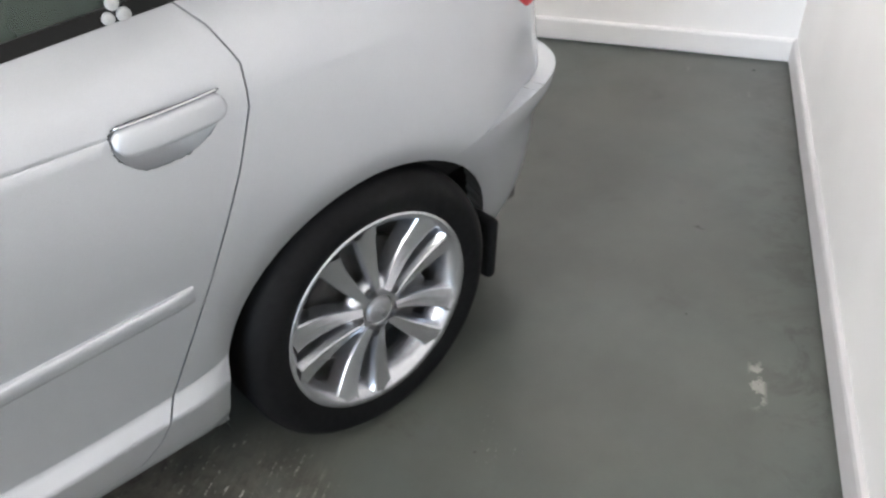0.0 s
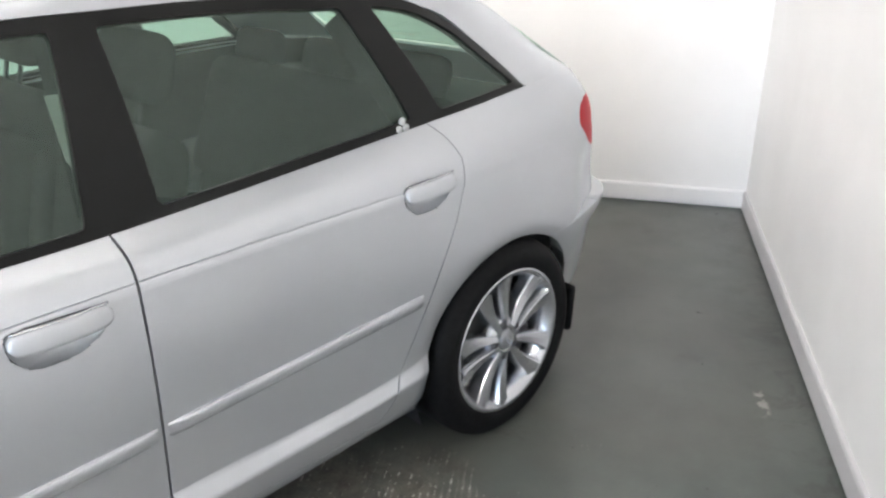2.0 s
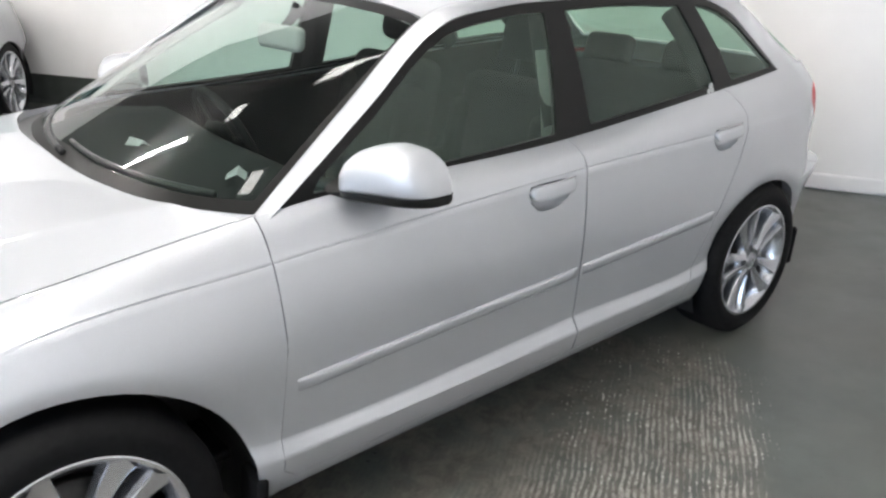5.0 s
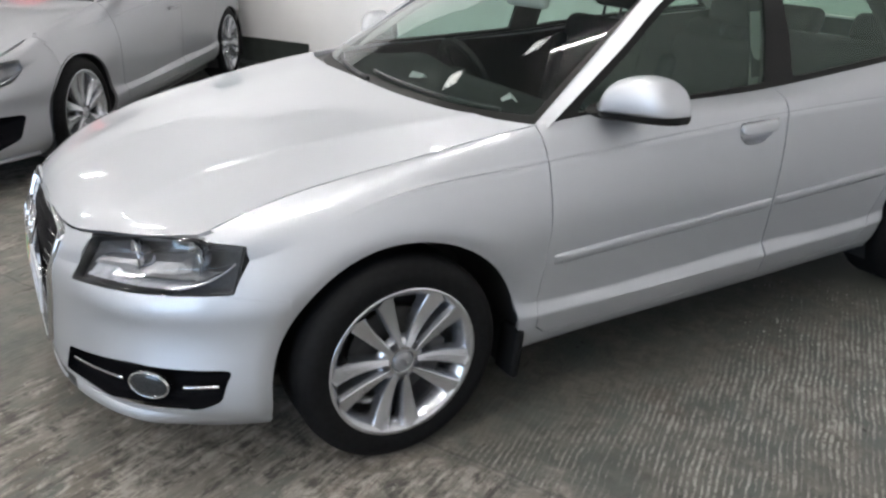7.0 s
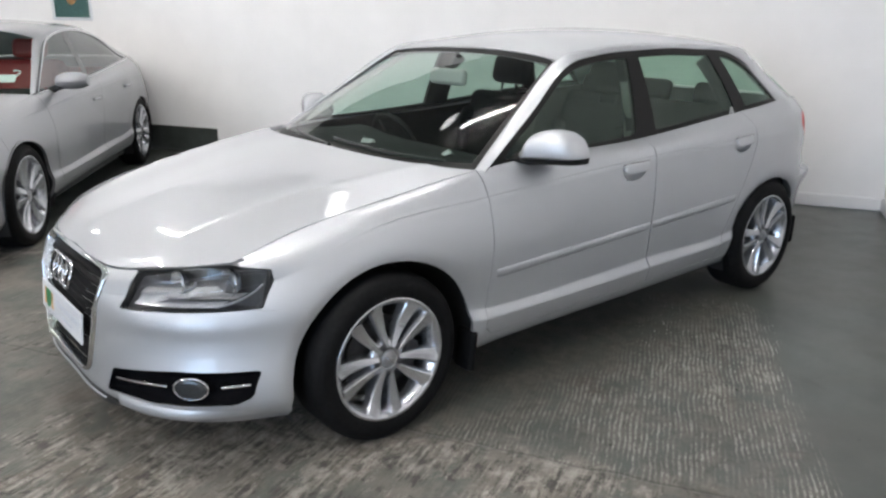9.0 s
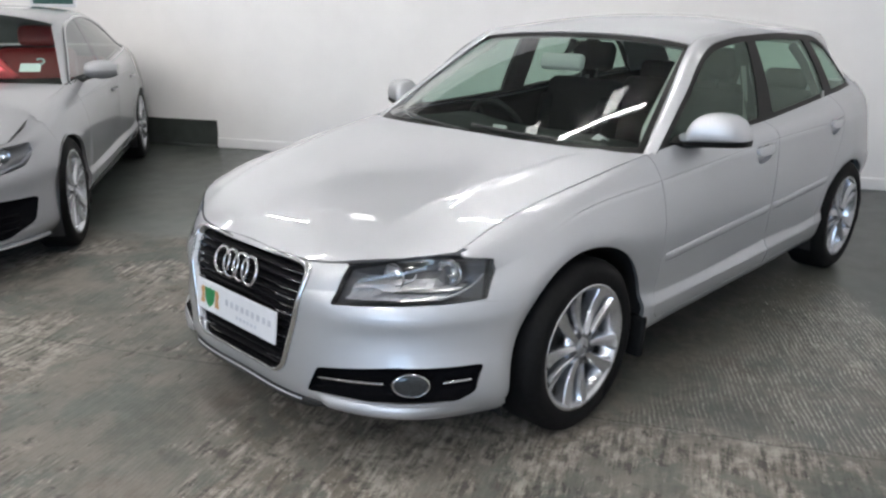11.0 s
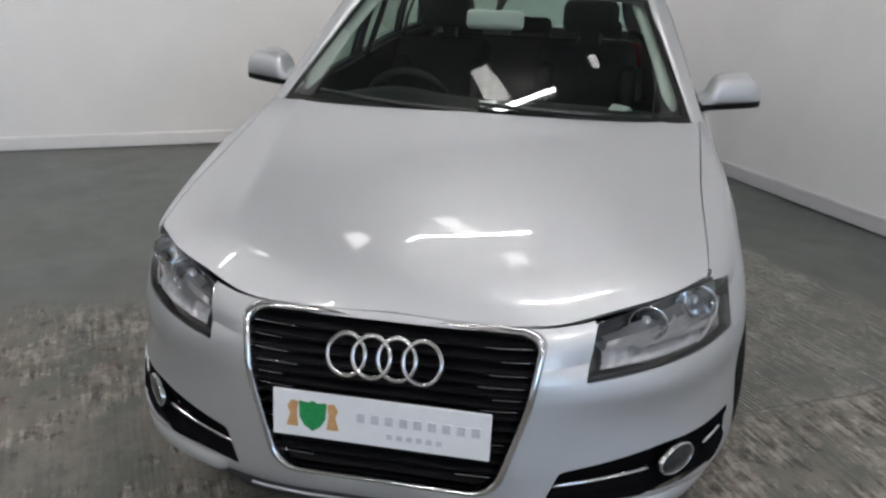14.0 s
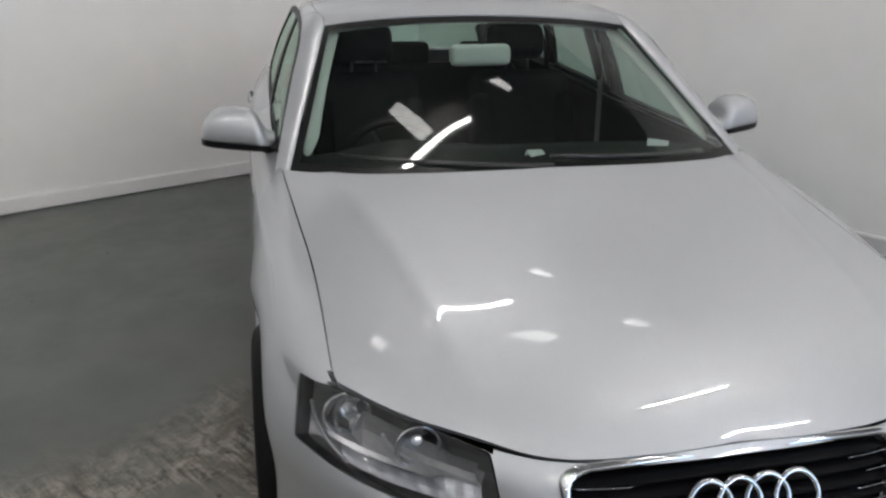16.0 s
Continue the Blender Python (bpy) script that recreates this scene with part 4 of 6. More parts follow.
patch = side_patch(0)
for poly in PANES.values():
    score(patch, poly, side_view)
pieces = {name: take(patch, lambda c, poly=poly: inside(side_view(c), poly)) for name, poly in PANES.items()}
surround = take(patch, lambda c: not any(inside(side_view(c), poly) for poly in PANES.values()))
patch.free()
both("window_surround", surround, FRAME_BLACK, car, "matt black window frames and pillars", rim=(0, .02))
for name, bm in pieces.items():
    for v in bm.verts:
        v.co.y -= .005
    both(name, bm, GLASS, car, "green tinted side window")

# small pale plug on the frame behind the rear side windows
bm = bmesh.new()
spot = Vector(window_place(-.948, .045, .001))
for dx, dz, r in ((0, .013, .010), (-.012, -.006, .011), (.011, -.007, .010)):
    spin(bm, [(r, -.002), (r, .002), (r * .7, .004), (.0005, .0045)], Matrix.Translation(spot + Vector((dx, 0, dz))), 14)
both("frame_plug", bm, CAP_PALE, car, "small pale three-lobed plug")

# nose: grille, badge, plate, lamps
bm = bmesh.new()
rows = [[on_nose(np.sign(y) * max(abs(y), .001), z, -.045) for y in np.linspace(-.345, .345, 30)] for z in np.linspace(.285, .685, 14)]
sheet(bm, rows)
grille = part("grille", bm, GRILLE_BLACK, car, "black front grille with thin bright slats")


def grille_half(z):
    pts = sorted((p[1], p[0]) for p in GRILLE if p[0] > 0)
    return float(np.interp(z, [p[0] for p in pts], [p[1] for p in pts]))


for k in range(13):
    z = .318 + .0275 * k
    half = grille_half(z) - .004
    bm = bmesh.new()
    rows = []
    for y in np.linspace(-half, half, 25):
        p = on_nose(y if abs(y) > .001 else .001, z, -.016)
        rows.append([p + Vector((-.03, 0, -.008)), p + Vector((-.004, 0, -.0075)), p + Vector((0, 0, -.004)), p + Vector((0, 0, .0)), p + Vector((-.03, 0, .005))])
    sheet(bm, rows)
    part("slat", bm, SLAT_BLACK, grille)
    if .52 < z or k % 3 == 1:
        for sign in (-1, 1):
            bm = bmesh.new()
            pts = [on_nose(sign * y, z - .0035, -.0025) for y in np.linspace(half - .115 + .02 * (k % 3), half - .014, 10)]
            tube(bm, pts, .0012, 5)
            part("slat_edge", bm, CHROME, grille, "thin bright slat edge")

bm = bmesh.new()
ring = []
for i, (y, z) in enumerate(GRILLE):
    ring.append((y, z))
cy, cz = 0, sum(p[1] for p in ring) / len(ring)
rows = []
for k, out in ((.972, -.02), (.978, .006), (.988, .011), (1.014, .0115), (1.032, .007), (1.036, -.006)):
    rows.append([on_nose((y if abs(y) > .001 else .001) * (1 + (k - 1) * 1.0), cz + (z - cz) * (1 + (k - 1) * 1.15), out) for y, z in ring + ring[:1]])
sheet(bm, rows)
bmesh.ops.recalc_face_normals(bm, faces=bm.faces[:])
part("grille_frame", bm, CHROME, car, "polished chrome grille surround")

badge = [-.0858, -.0286, .0286, .0858]
for i, y0 in enumerate(badge):
    bm = bmesh.new()
    pts = []
    for k in range(40):
        a = 2 * math.pi * k / 40
        y, z = y0 + .0425 * math.cos(a), .602 + .0425 * math.sin(a)
        p = on_nose(y if abs(y) > .001 else .001, z, .018 + .002 * (i % 2))
        pts.append(p)
    tube(bm, pts, .0056, 8, closed=True)
    part("badge_ring", bm, CHROME, car, "polished chrome badge ring")

plate_x = on_nose(.1, .45).x + .012
plate_base = pose(plate_x, -.006, .452, 0, -6, 0)
bm = bmesh.new()
box(bm, plate_base, (.008, .500, .112), .003)
plate = part("number_plate", bm, PLATE_WHITE, car, "white dealer plate with a green shield", smooth=False)


def plate_shape(name, poly, mat, lift=.0055):
    bm = bmesh.new()
    front = [bm.verts.new(plate_base @ Vector((lift, y, z))) for y, z in poly]
    back = [bm.verts.new(plate_base @ Vector((0.003, y, z))) for y, z in poly]
    bm.faces.new(front)
    for i in range(len(poly)):
        j = (i + 1) % len(poly)
        bm.faces.new((front[i], back[i], back[j], front[j]))
    bmesh.ops.recalc_face_normals(bm, faces=bm.faces[:])
    return part(name, bm, mat, plate, smooth=False)


shield = [(-.032, .034), (-.012, .030), (0, .036), (.012, .030), (.032, .034), (.030, -.006), (.018, -.026), (0, -.038), (-.018, -.026), (-.030, -.006)]
plate_shape("shield", [(y - .155, z) for y, z in shield], SHIELD_GREEN, .0062)
for sign in (-1, 1):
    side_shape = [(.034, -.03), (.038, .005), (.034, .03), (.05, .034), (.06, .018), (.053, .0), (.062, -.03)]
    plate_shape("supporter", [(-.155 + sign * y, z) for y, z in side_shape], ORANGE, .0058)
for k in range(9):
    y = -.052 + .0325 * k
    plate_shape("letter_bar", [(y, -.002), (y + .019, -.002), (y + .019, .020), (y, .020)], PRINT_GREY)
for k in range(6):
    y = .018 + .0225 * k
    plate_shape("small_letter_bar", [(y, -.034), (y + .013, -.034), (y + .013, -.021), (y, -.021)], PRINT_GREY)

# black lip under the grille
bm = bmesh.new()
rows = []
for y in np.linspace(-.47, .47, 47):
    p = on_nose(y if abs(y) > .001 else .001, .225)
    k = min(1, (.475 - abs(y)) / .12)
    rows.append([p + Vector((.006 * k - .002, 0, .012 * k)), p + Vector((.014 * k - .002, 0, .0)), p + Vector((.012 * k - .002, 0, -.022 * k)), p + Vector((-.03, 0, -.03 * k))])
sheet(bm, rows)
bmesh.ops.recalc_face_normals(bm, faces=bm.faces[:])
part("chin_lip", bm, BLACK_TRIM, car, "black plastic lip under the bumper")
bm = bmesh.new()
pts = [on_nose(y if abs(y) > .001 else .001, .232, .012) for y in np.linspace(-.33, .33, 41)]
tube(bm, pts, .004, 6)
part("chin_strip", bm, SILVER, car)


# silver ledge along the bottom of the bumper, under each fog lamp
for sign in (1, -1):
    flip = Matrix.Diagonal((1, sign, 1, 1))
    bm = bmesh.new()
    rows = []
    for t in np.linspace(0, 1, 30):
        y = .405 + .40 * t
        k = min(1, t / .06 + .15, (1 - t) / .35 + .02)
        rows.append([flip @ on_nose(y, .238 + dz, d * k - .002) for dz, d in ((.030, 0), (.020, .010), (.006, .019), (-.008, .017), (-.016, .002))])
    sheet(bm, rows)
    bmesh.ops.recalc_face_normals(bm, faces=bm.faces[:])
    if sum(f.normal.x for f in bm.faces) < 0:
        bmesh.ops.reverse_faces(bm, faces=bm.faces[:])
    part("bumper_ledge", bm, SILVER, car)


def nose_rings(poly, steps):
    """Rings from an outline on the nose inwards; steps: (scale, depth)."""
    n = len(poly)
    cy, cz = sum(p[0] for p in poly) / n, sum(p[1] for p in poly) / n
    return [[on_nose(cy + (y - cy) * k, min(cz + (z - cz) * k, .742), -d) for y, z in poly + poly[:1]] for k, d in steps]


def bowl(centre, r, depth, aim):
    """A round reflector, open along aim."""
    bm = bmesh.new()
    turn = aim.to_track_quat("Y", "Z").to_matrix().to_4x4()
    prof = [(r, 0.0), (r * .97, -.004), (r * .85, -depth * .35), (r * .6, -depth * .75), (r * .3, -depth * .95), (.001, -depth)]
    spin(bm, prof, Matrix.Translation(centre) @ turn, 28)
    bmesh.ops.recalc_face_normals(bm, faces=bm.faces[:])
    return bm


lamp_skin = cut_out("headlamp")
for sign in (1, -1):
    housing = bmesh.new()
    flip = Matrix.Diagonal((1, sign, 1, 1))
    sheet(housing, [[flip @ p for p in row] for row in nose_rings(HEADLAMP, ((1.0, .002), (.99, .02), (.95, .055), (.5, .075), (.02, .08)))])
    bmesh.ops.remove_doubles(housing, verts=housing.verts[:], dist=1e-5)
    headlight = part("headlight", housing, LAMP_GREY, car, "headlight with dark housing behind clear lens")
    glass = lamp_skin.copy() if sign > 0 else other_side(lamp_skin)
    part("lens", glass, LENS, headlight, "clear plastic lens")
    for y, z, r in ((.583, .660, .042), (.705, .664, .046)):
        c = on_nose(y, z, -.03)
        c.y *= sign
        part("reflector", bowl(c, r, .04, Vector((1, .15 * sign, -.03))), CHROME, headlight, "round bright reflector")
        bm = bmesh.new()
        bmesh.ops.create_uvsphere(bm, u_segments=14, v_segments=8, radius=.011, matrix=Matrix.Translation(c + Vector((-.02, 0, 0))))
        part("bulb", bm, BULB, headlight)
    bm = bmesh.new()
    sheet(bm, [[flip @ p for p in row] for row in nose_rings(HEADLAMP, ((.999, .003), (.988, .006), (.978, .009), (.972, .016), (.968, .03)))])
    part("bezel", bm, LAMP_BLACK, headlight, "dark border inside the lens")
    for name, mat, y0, y1, rise, low in (("light_bar", REFLECTOR, .470, .705, .024, .597), ("shelf", LAMP_MID, .478, .730, .020, .622)):
        bm = bmesh.new()
        rows = []
        for k in range(17):
            t = k / 16
            y = y0 + (y1 - y0) * t
            z = low + .006 * t
            step = .002 * (k % 2) if name == "light_bar" else 0
            rows.append([flip @ on_nose(y + .010 * u, z + rise * u, -(.014 + d + step)) for u, d in ((0, 0), (.45, .003), (1, .012), (1.25, .045))])
        sheet(bm, rows)
        part(name, bm, mat, headlight, "pale ribbed light strip" if name == "light_bar" else "", smooth=False)
    for pts in (((.700, .603), (.733, .622), (.752, .645), (.758, .668)), ((.585, .630), (.612, .640), (.630, .655), (.636, .672))):
        bm = bmesh.new()
        tube(bm, [flip @ on_nose(y, z, -.014) for y, z in along([(0, *p) for p in pts], 12)[:, 1:]], .0035, 6)
        part("light_strip", bm, REFLECTOR, headlight)
    for y, z, r in ((.583, .660, .042), (.705, .664, .046)):
        bm = bmesh.new()
        c = on_nose(y, z, -.027)
        c.y *= sign
        tube(bm, [c + Vector((0, r * math.cos(a), r * math.sin(a))) for a in (2 * math.pi * k / 28 for k in range(28))], .003, 6, closed=True)
        part("reflector_ring", bm, CHROME, headlight)

    bm = bmesh.new()
    sheet(bm, [[flip @ p for p in row] for row in nose_rings(FOG, ((1.0, .001), (.985, .03), (.5, .038), (.02, .04)))])
    bmesh.ops.remove_doubles(bm, verts=bm.verts[:], dist=1e-5)
    intake = part("fog_intake", bm, GRILLE_BLACK, car, "black fog lamp opening in the bumper")
    c = on_nose(.677, .335, -.015)
    aim = Vector((1, 1.05, 0))
    if sign < 0:
        c.y, aim.y = -c.y, -aim.y
    turn = aim.to_track_quat("Y", "Z").to_matrix().to_4x4()
    bm = bmesh.new()
    spin(bm, [(.036, .002), (.037, .006), (.0385, .008), (.041, .007), (.042, .002), (.042, -.004)], Matrix.Translation(c) @ turn @ Matrix.Diagonal((1.45, 1, .96, 1)), 32)
    part("fog_ring", bm, DULL_CHROME, intake, "dull chrome fog lamp ring")
    bm = bmesh.new()
    spin(bm, [(.036, .006), (.030, .009), (.018, .011), (.001, .012)], Matrix.Translation(c) @ turn @ Matrix.Diagonal((1.45, 1, .96, 1)), 28)
    part("fog_lens", bm, FOG_GLASS, intake, "dark fog lamp glass")
    for y0, y1, z0, z1 in ((.385, .605, .316, .333), (.745, .793, .341, .345)):
        bm = bmesh.new()
        tube(bm, [flip @ on_nose(y0 + (y1 - y0) * t, z0 + (z1 - z0) * t, -.012) for t in np.linspace(0, 1, 12)], .0055, 6)
        part("fog_strip", bm, CHROME, intake, "thin bright strip across the opening")
lamp_skin.free()

both("rear_light", tucked(cut_out("rear_lamp")), RED_LENS, car, "red tail lamp")


# wheels
def wheel_parts(parent, r_tyre=.316, r_rim=.230, spokes=5, broad=1.0):
    """A wheel about the local y axis, its outer face towards +y."""
    bm = bmesh.new()
    w = .205
    prof = [(r_rim - .006, -w + .012), (r_rim + .03, -w), (r_tyre - .03, -w - .006), (r_tyre - .006, -w + .018), (r_tyre, -w + .04), (r_tyre, -.042),
            (r_tyre - .006, -.018), (r_tyre - .028, .002), (r_rim + .04, .008), (r_rim + .012, .004), (r_rim - .004, -.004)]
    spin(bm, prof, Matrix(), 72)
    bmesh.ops.recalc_face_normals(bm, faces=bm.faces[:])
    part("tyre", bm, RUBBER, parent, "black rubber tyre")
    bm = bmesh.new()
    spin(bm, [(r_rim - .012, -w + .02), (r_rim - .03, -.15), (r_rim - .032, -.03), (r_rim - .021, -.018), (r_rim - .017, -.007), (r_rim - .008, -.0015), (r_rim + .001, .001), (r_rim + .001, -.01)], Matrix(), 72)
    bmesh.ops.recalc_face_normals(bm, faces=bm.faces[:])
    rim = part("rim", bm, ALLOY, parent, "silver alloy wheel rim")
    for k in range(spokes):
        for twin in (-1, 1):
            bm = bmesh.new()
            base = 2 * math.pi * (k + .25) / spokes
            rows = []
            for i in range(15):
                t = i / 14
                r = .046 + (r_rim - .006 - .046) * t
                a = base + twin * (.270 - .122 * t ** .7)
                flare = max(0, t - .75) / .25
                out, inner = .0125 + .034 * t + .006 * flare ** 2, .0080 + .0075 * t + .003 * flare ** 2
                out, inner = out * broad, inner * broad
                tang = Vector((-math.sin(a), 0, math.cos(a))) * twin
                way = Vector((math.cos(a), 0, math.sin(a)))
                y = -.010 + .010 * t - .010 * math.sin(math.pi * t)
                sec = []
                # ridge near the twin, a broad face falling away from it
                for q, d in ((-inner, -.048), (-inner * .95, -.013), (-inner * .55, -.001), (-inner * .25, .001), (out * .45, -.002), (out * .93, -.0055), (out, -.010), (out, -.048)):
                    sec.append(way * (r - .012 * flare ** 2 * (q < 0)) + tang * q + Vector((0, y + d, 0)))
                rows.append(sec if twin > 0 else sec[::-1])
            sheet(bm, rows)
            bmesh.ops.recalc_face_normals(bm, faces=bm.faces[:])
            part("spoke", bm, ALLOY, rim, smooth=False)
    bm = bmesh.new()
    spin(bm, [(.074, -.045), (.070, -.028), (.058, -.021), (.036, -.014), (.034, -.016)], Matrix(), 40)
    bmesh.ops.recalc_face_normals(bm, faces=bm.faces[:])
    part("hub", bm, ALLOY, rim)
    bm = bmesh.new()
    spin(bm, [(.034, -.024), (.030, -.011), (.026, -.008), (.001, -.006)], Matrix(), 32)
    bmesh.ops.recalc_face_normals(bm, faces=bm.faces[:])
    part("centre_cap", bm, CAP_GREY, rim, "grey wheel centre cap")
    for y in (-.012, -.004, .004, .012):
        bm = bmesh.new()
        tube(bm, [(y + .006 * math.cos(a), -.005, .006 * math.sin(a)) for a in (2 * math.pi * j / 14 for j in range(14))], .0011, 5, closed=True)
        part("cap_ring", bm, CHROME, rim)
    for k in range(5):
        a = 2 * math.pi * (k + .25) / 5
        bm = bmesh.new()
        m = Matrix.Translation((.054 * math.cos(a), -.006, .054 * math.sin(a)))
        spin(bm, [(.010, -.016), (.010, -.004), (.008, -.002), (.001, -.002)], m, 8)
        bmesh.ops.recalc_face_normals(bm, faces=bm.faces[:])
        part("wheel_bolt", bm, DARK_METAL, rim, "dark wheel bolt")
    bm = bmesh.new()
    spin(bm, [(.05, -.07), (.145, -.07), (.146, -.08), (.145, -.095), (.05, -.095)], Matrix(), 48)
    part("brake_disc", bm, DISC, parent, "dull steel brake disc")
    bm = bmesh.new()
    box(bm, pose(-.115, -.08, .05, 0, 25, 0), (.06, .06, .13), .012)
    part("brake_caliper", bm, DARK_METAL, parent)
    bm = bmesh.new()
    spin(bm, [(.05, -.10), (r_rim - .035, -.16)], Matrix(), 32)
    part("wheel_back", bm, LAMP_BLACK, parent, "dark inside of the wheel")


first = new("wheel")
wheel_parts(first)
first.parent = car
first.matrix_basis = pose(1.289, .868, .316, 0, -43, 0)
tagged(first, "alloy wheel with five twin spokes")
for x, y, turn in ((-1.289, .868, -54), (1.289, -.868, 8), (-1.289, -.868, 40)):
    copy_thing(first, pose(x, y, .316, 0, turn, 0) if y > 0 else pose(x, y, .316, 0, 0, 180) @ pose(0, 0, 0, 0, turn, 0))

# arch liners and flaps
for cx, a, b in ((1.281, .399, .390), (-1.296, .380, .360)):
    bm = bmesh.new()
    rows = []
    for t in np.linspace(-.35, math.pi + .35, 30):
        x = cx + a * math.cos(t)
        edge = .838 - (.075 * min(1, max(0, (-1.45 - x) / .2)) if cx < 0 else .04 * min(1, max(0, (x - 1.5) / .18)))
        rows.append([(x, .50 + (edge - .50) * k, .30 + b * math.sin(t)) for k in (0, .3, .6, .85, 1)])
    sheet(bm, rows)
    inner_wall = [bm.verts.new((cx + a * math.cos(t), .50, .30 + b * math.sin(t))) for t in np.linspace(-.35, math.pi + .35, 30)]
    bm.faces.new(inner_wall)
    both("arch_liner", bm, LAMP_BLACK, car, "black plastic wheel arch liner")
for cx, z0 in ((.895, .335), (-1.63, .395)):
    bm = bmesh.new()
    box(bm, pose(cx, .822 if cx > 0 else .806, z0 - .10, 0, -6 if cx > 0 else -4, 0), (.032, .105, .17 if cx > 0 else .165), .0155, 4)
    both("mud_flap", bm, RUBBER, car, "black rubber mud flap")

# floor pan
bm = bmesh.new()
box(bm, pose(0, 0, .22), (3.9, 1.26, .05), .01)
box(bm, pose(-.02, 0, .245), (1.62, 1.52, .05), .01)
part("underbody", bm, LAMP_BLACK, car, "dark underside of the car")


# mirrors
def mirror(sign):
    flip = Matrix.Diagonal((1, sign, 1, 1))
    def section(t):
        """Middle, reach ahead and behind, foot and height of the shell, from its neck to its tip."""
        round_off = max(.0, 1 - t ** 9) ** .5
        high = float(np.interp(t, (0, .10, .15, .20, .27, .36, .50, .72, .88, 1), (.034, .040, .052, .085, .103, .111, .114, .108, .096, .072))) * (.25 + .75 * round_off)
        ahead = (.118 - .038 * t) * (.55 + .45 * min(1, t / .22)) * (.20 + .80 * round_off)
        return .532 - .062 * t, ahead, .050 * (.3 + .7 * round_off), .9525 + .010 * t, high

    shell = bmesh.new()
    rows = []
    for i in range(33):
        t = 1 - (1 - i / 32) ** 1.6
        cx, ahead, behind, foot, high = section(t)
        row = []
        for k in range(33):
            a = 2 * math.pi * k / 32
            dx, dz = math.cos(a), math.sin(a)
            px = cx + (ahead if dx > 0 else behind) * math.copysign(abs(dx) ** (.62 if dz > 0 else .45), dx)
            pz = foot + high * (.36 + (.64 * abs(dz) ** .8 if dz > 0 else -.36 * abs(dz) ** .45))
            row.append(flip @ Vector((px, .780 + .234 * t, pz)))
        rows.append(row)
    sheet(shell, rows)
    bmesh.ops.remove_doubles(shell, verts=shell.verts[:], dist=1e-5)
    for end in (rows[0], rows[-1]):
        shell.faces.new([shell.verts.new(p) for p in end[:-1]])
    bmesh.ops.recalc_face_normals(shell, faces=shell.faces[:])
    one = part("door_mirror", shell, SILVER, car, "silver door mirror with a black lower edge")
    bm = bmesh.new()
    rows = []
    for i in range(25):
        t = .06 + .94 * (1 - (1 - i / 24) ** 1.6)
        cx, ahead, behind, foot, high = section(t)
        y = .781 + .2345 * t
        rows.append([flip @ Vector(p) for p in ((cx + ahead * .93 + .002, y, foot + .008), (cx + ahead * .93 + .002, y, foot - .006), (cx + ahead * .80, y, foot - .015),
                                                (cx - behind * .8, y, foot - .015), (cx - behind - .001, y, foot - .006), (cx - behind - .001, y, foot + .008))])
    sheet(bm, rows)
    for end in (rows[0], rows[-1]):
        bm.faces.new([bm.verts.new(p) for p in end])
    bmesh.ops.recalc_face_normals(bm, faces=bm.faces[:])
    part("lower_edge", bm, FRAME_BLACK, one)
    bm = bmesh.new()
    rows = []
    for i in range(9):
        t = i / 8
        y = .765 + .085 * t
        half = .075 - .03 * t
        rows.append([flip @ Vector((.56 - .05 * t + half * math.cos(a), y, .947 + .01 * t + .030 * math.sin(a))) for a in np.linspace(0, 2 * math.pi, 13)])
    sheet(bm, rows)
    bmesh.ops.recalc_face_normals(bm, faces=bm.faces[:])
    part("mirror_foot", bm, FRAME_BLACK, one, "black mirror foot")
    bm = bmesh.new()
    pts = [(.965, .84), (1.025, .85), (1.04, .90), (1.03, .965), (.99, .99), (.945, .98), (.94, .86)]
    bm.faces.new([bm.verts.new(flip @ Vector((.438 - .05 * (y - .8), y, z))) for z, y in pts])
    part("mirror_glass", bm, CHROME, one, "mirror glass")


mirror(1)
mirror(-1)

# wipers and scuttle
bm = bmesh.new()
low, high = along([(1.04, 0, .935), (1.015, .40, .930), (.955, .60, .924), (.83, .755, .918)], 20), along([(.985, 0, .94), (.955, .36, .937), (.885, .58, .932), (.79, .74, .925)], 20)
sheet(bm, [[Vector(p) for p in low], [Vector(p) + Vector((-.02, 0, -.004)) for p in low], [Vector(p) + Vector((0, 0, -.008)) for p in high]])
bmesh.ops.recalc_face_normals(bm, faces=bm.faces[:])
mirrored(bm)
part("scuttle", bm, BLACK_TRIM, car, "black plastic scuttle under the windscreen")
for y0, y1 in ((.60, .02), (.02, -.60)):
    bm = bmesh.new()
    pts = []
    for t in np.linspace(0, 1, 14):
        y = y0 + (y1 - y0) * t
        x = 1.0 - .30 * (abs(y) / .75) ** 2.4 - .03 * t
        pts.append((x, y, .948 + .026 * t - .012 * (abs(y) / .6) ** 2))
    tube(bm, pts, [.011 - .004 * t for t in np.linspace(0, 1, 14)], 6)
    wiper = part("wiper", bm, BLACK_TRIM, car, "black windscreen wiper")

# ---- inside the hatchback ----
def cushion(bm, m, size, soft=.06):
    box(bm, m, size, soft, 4)


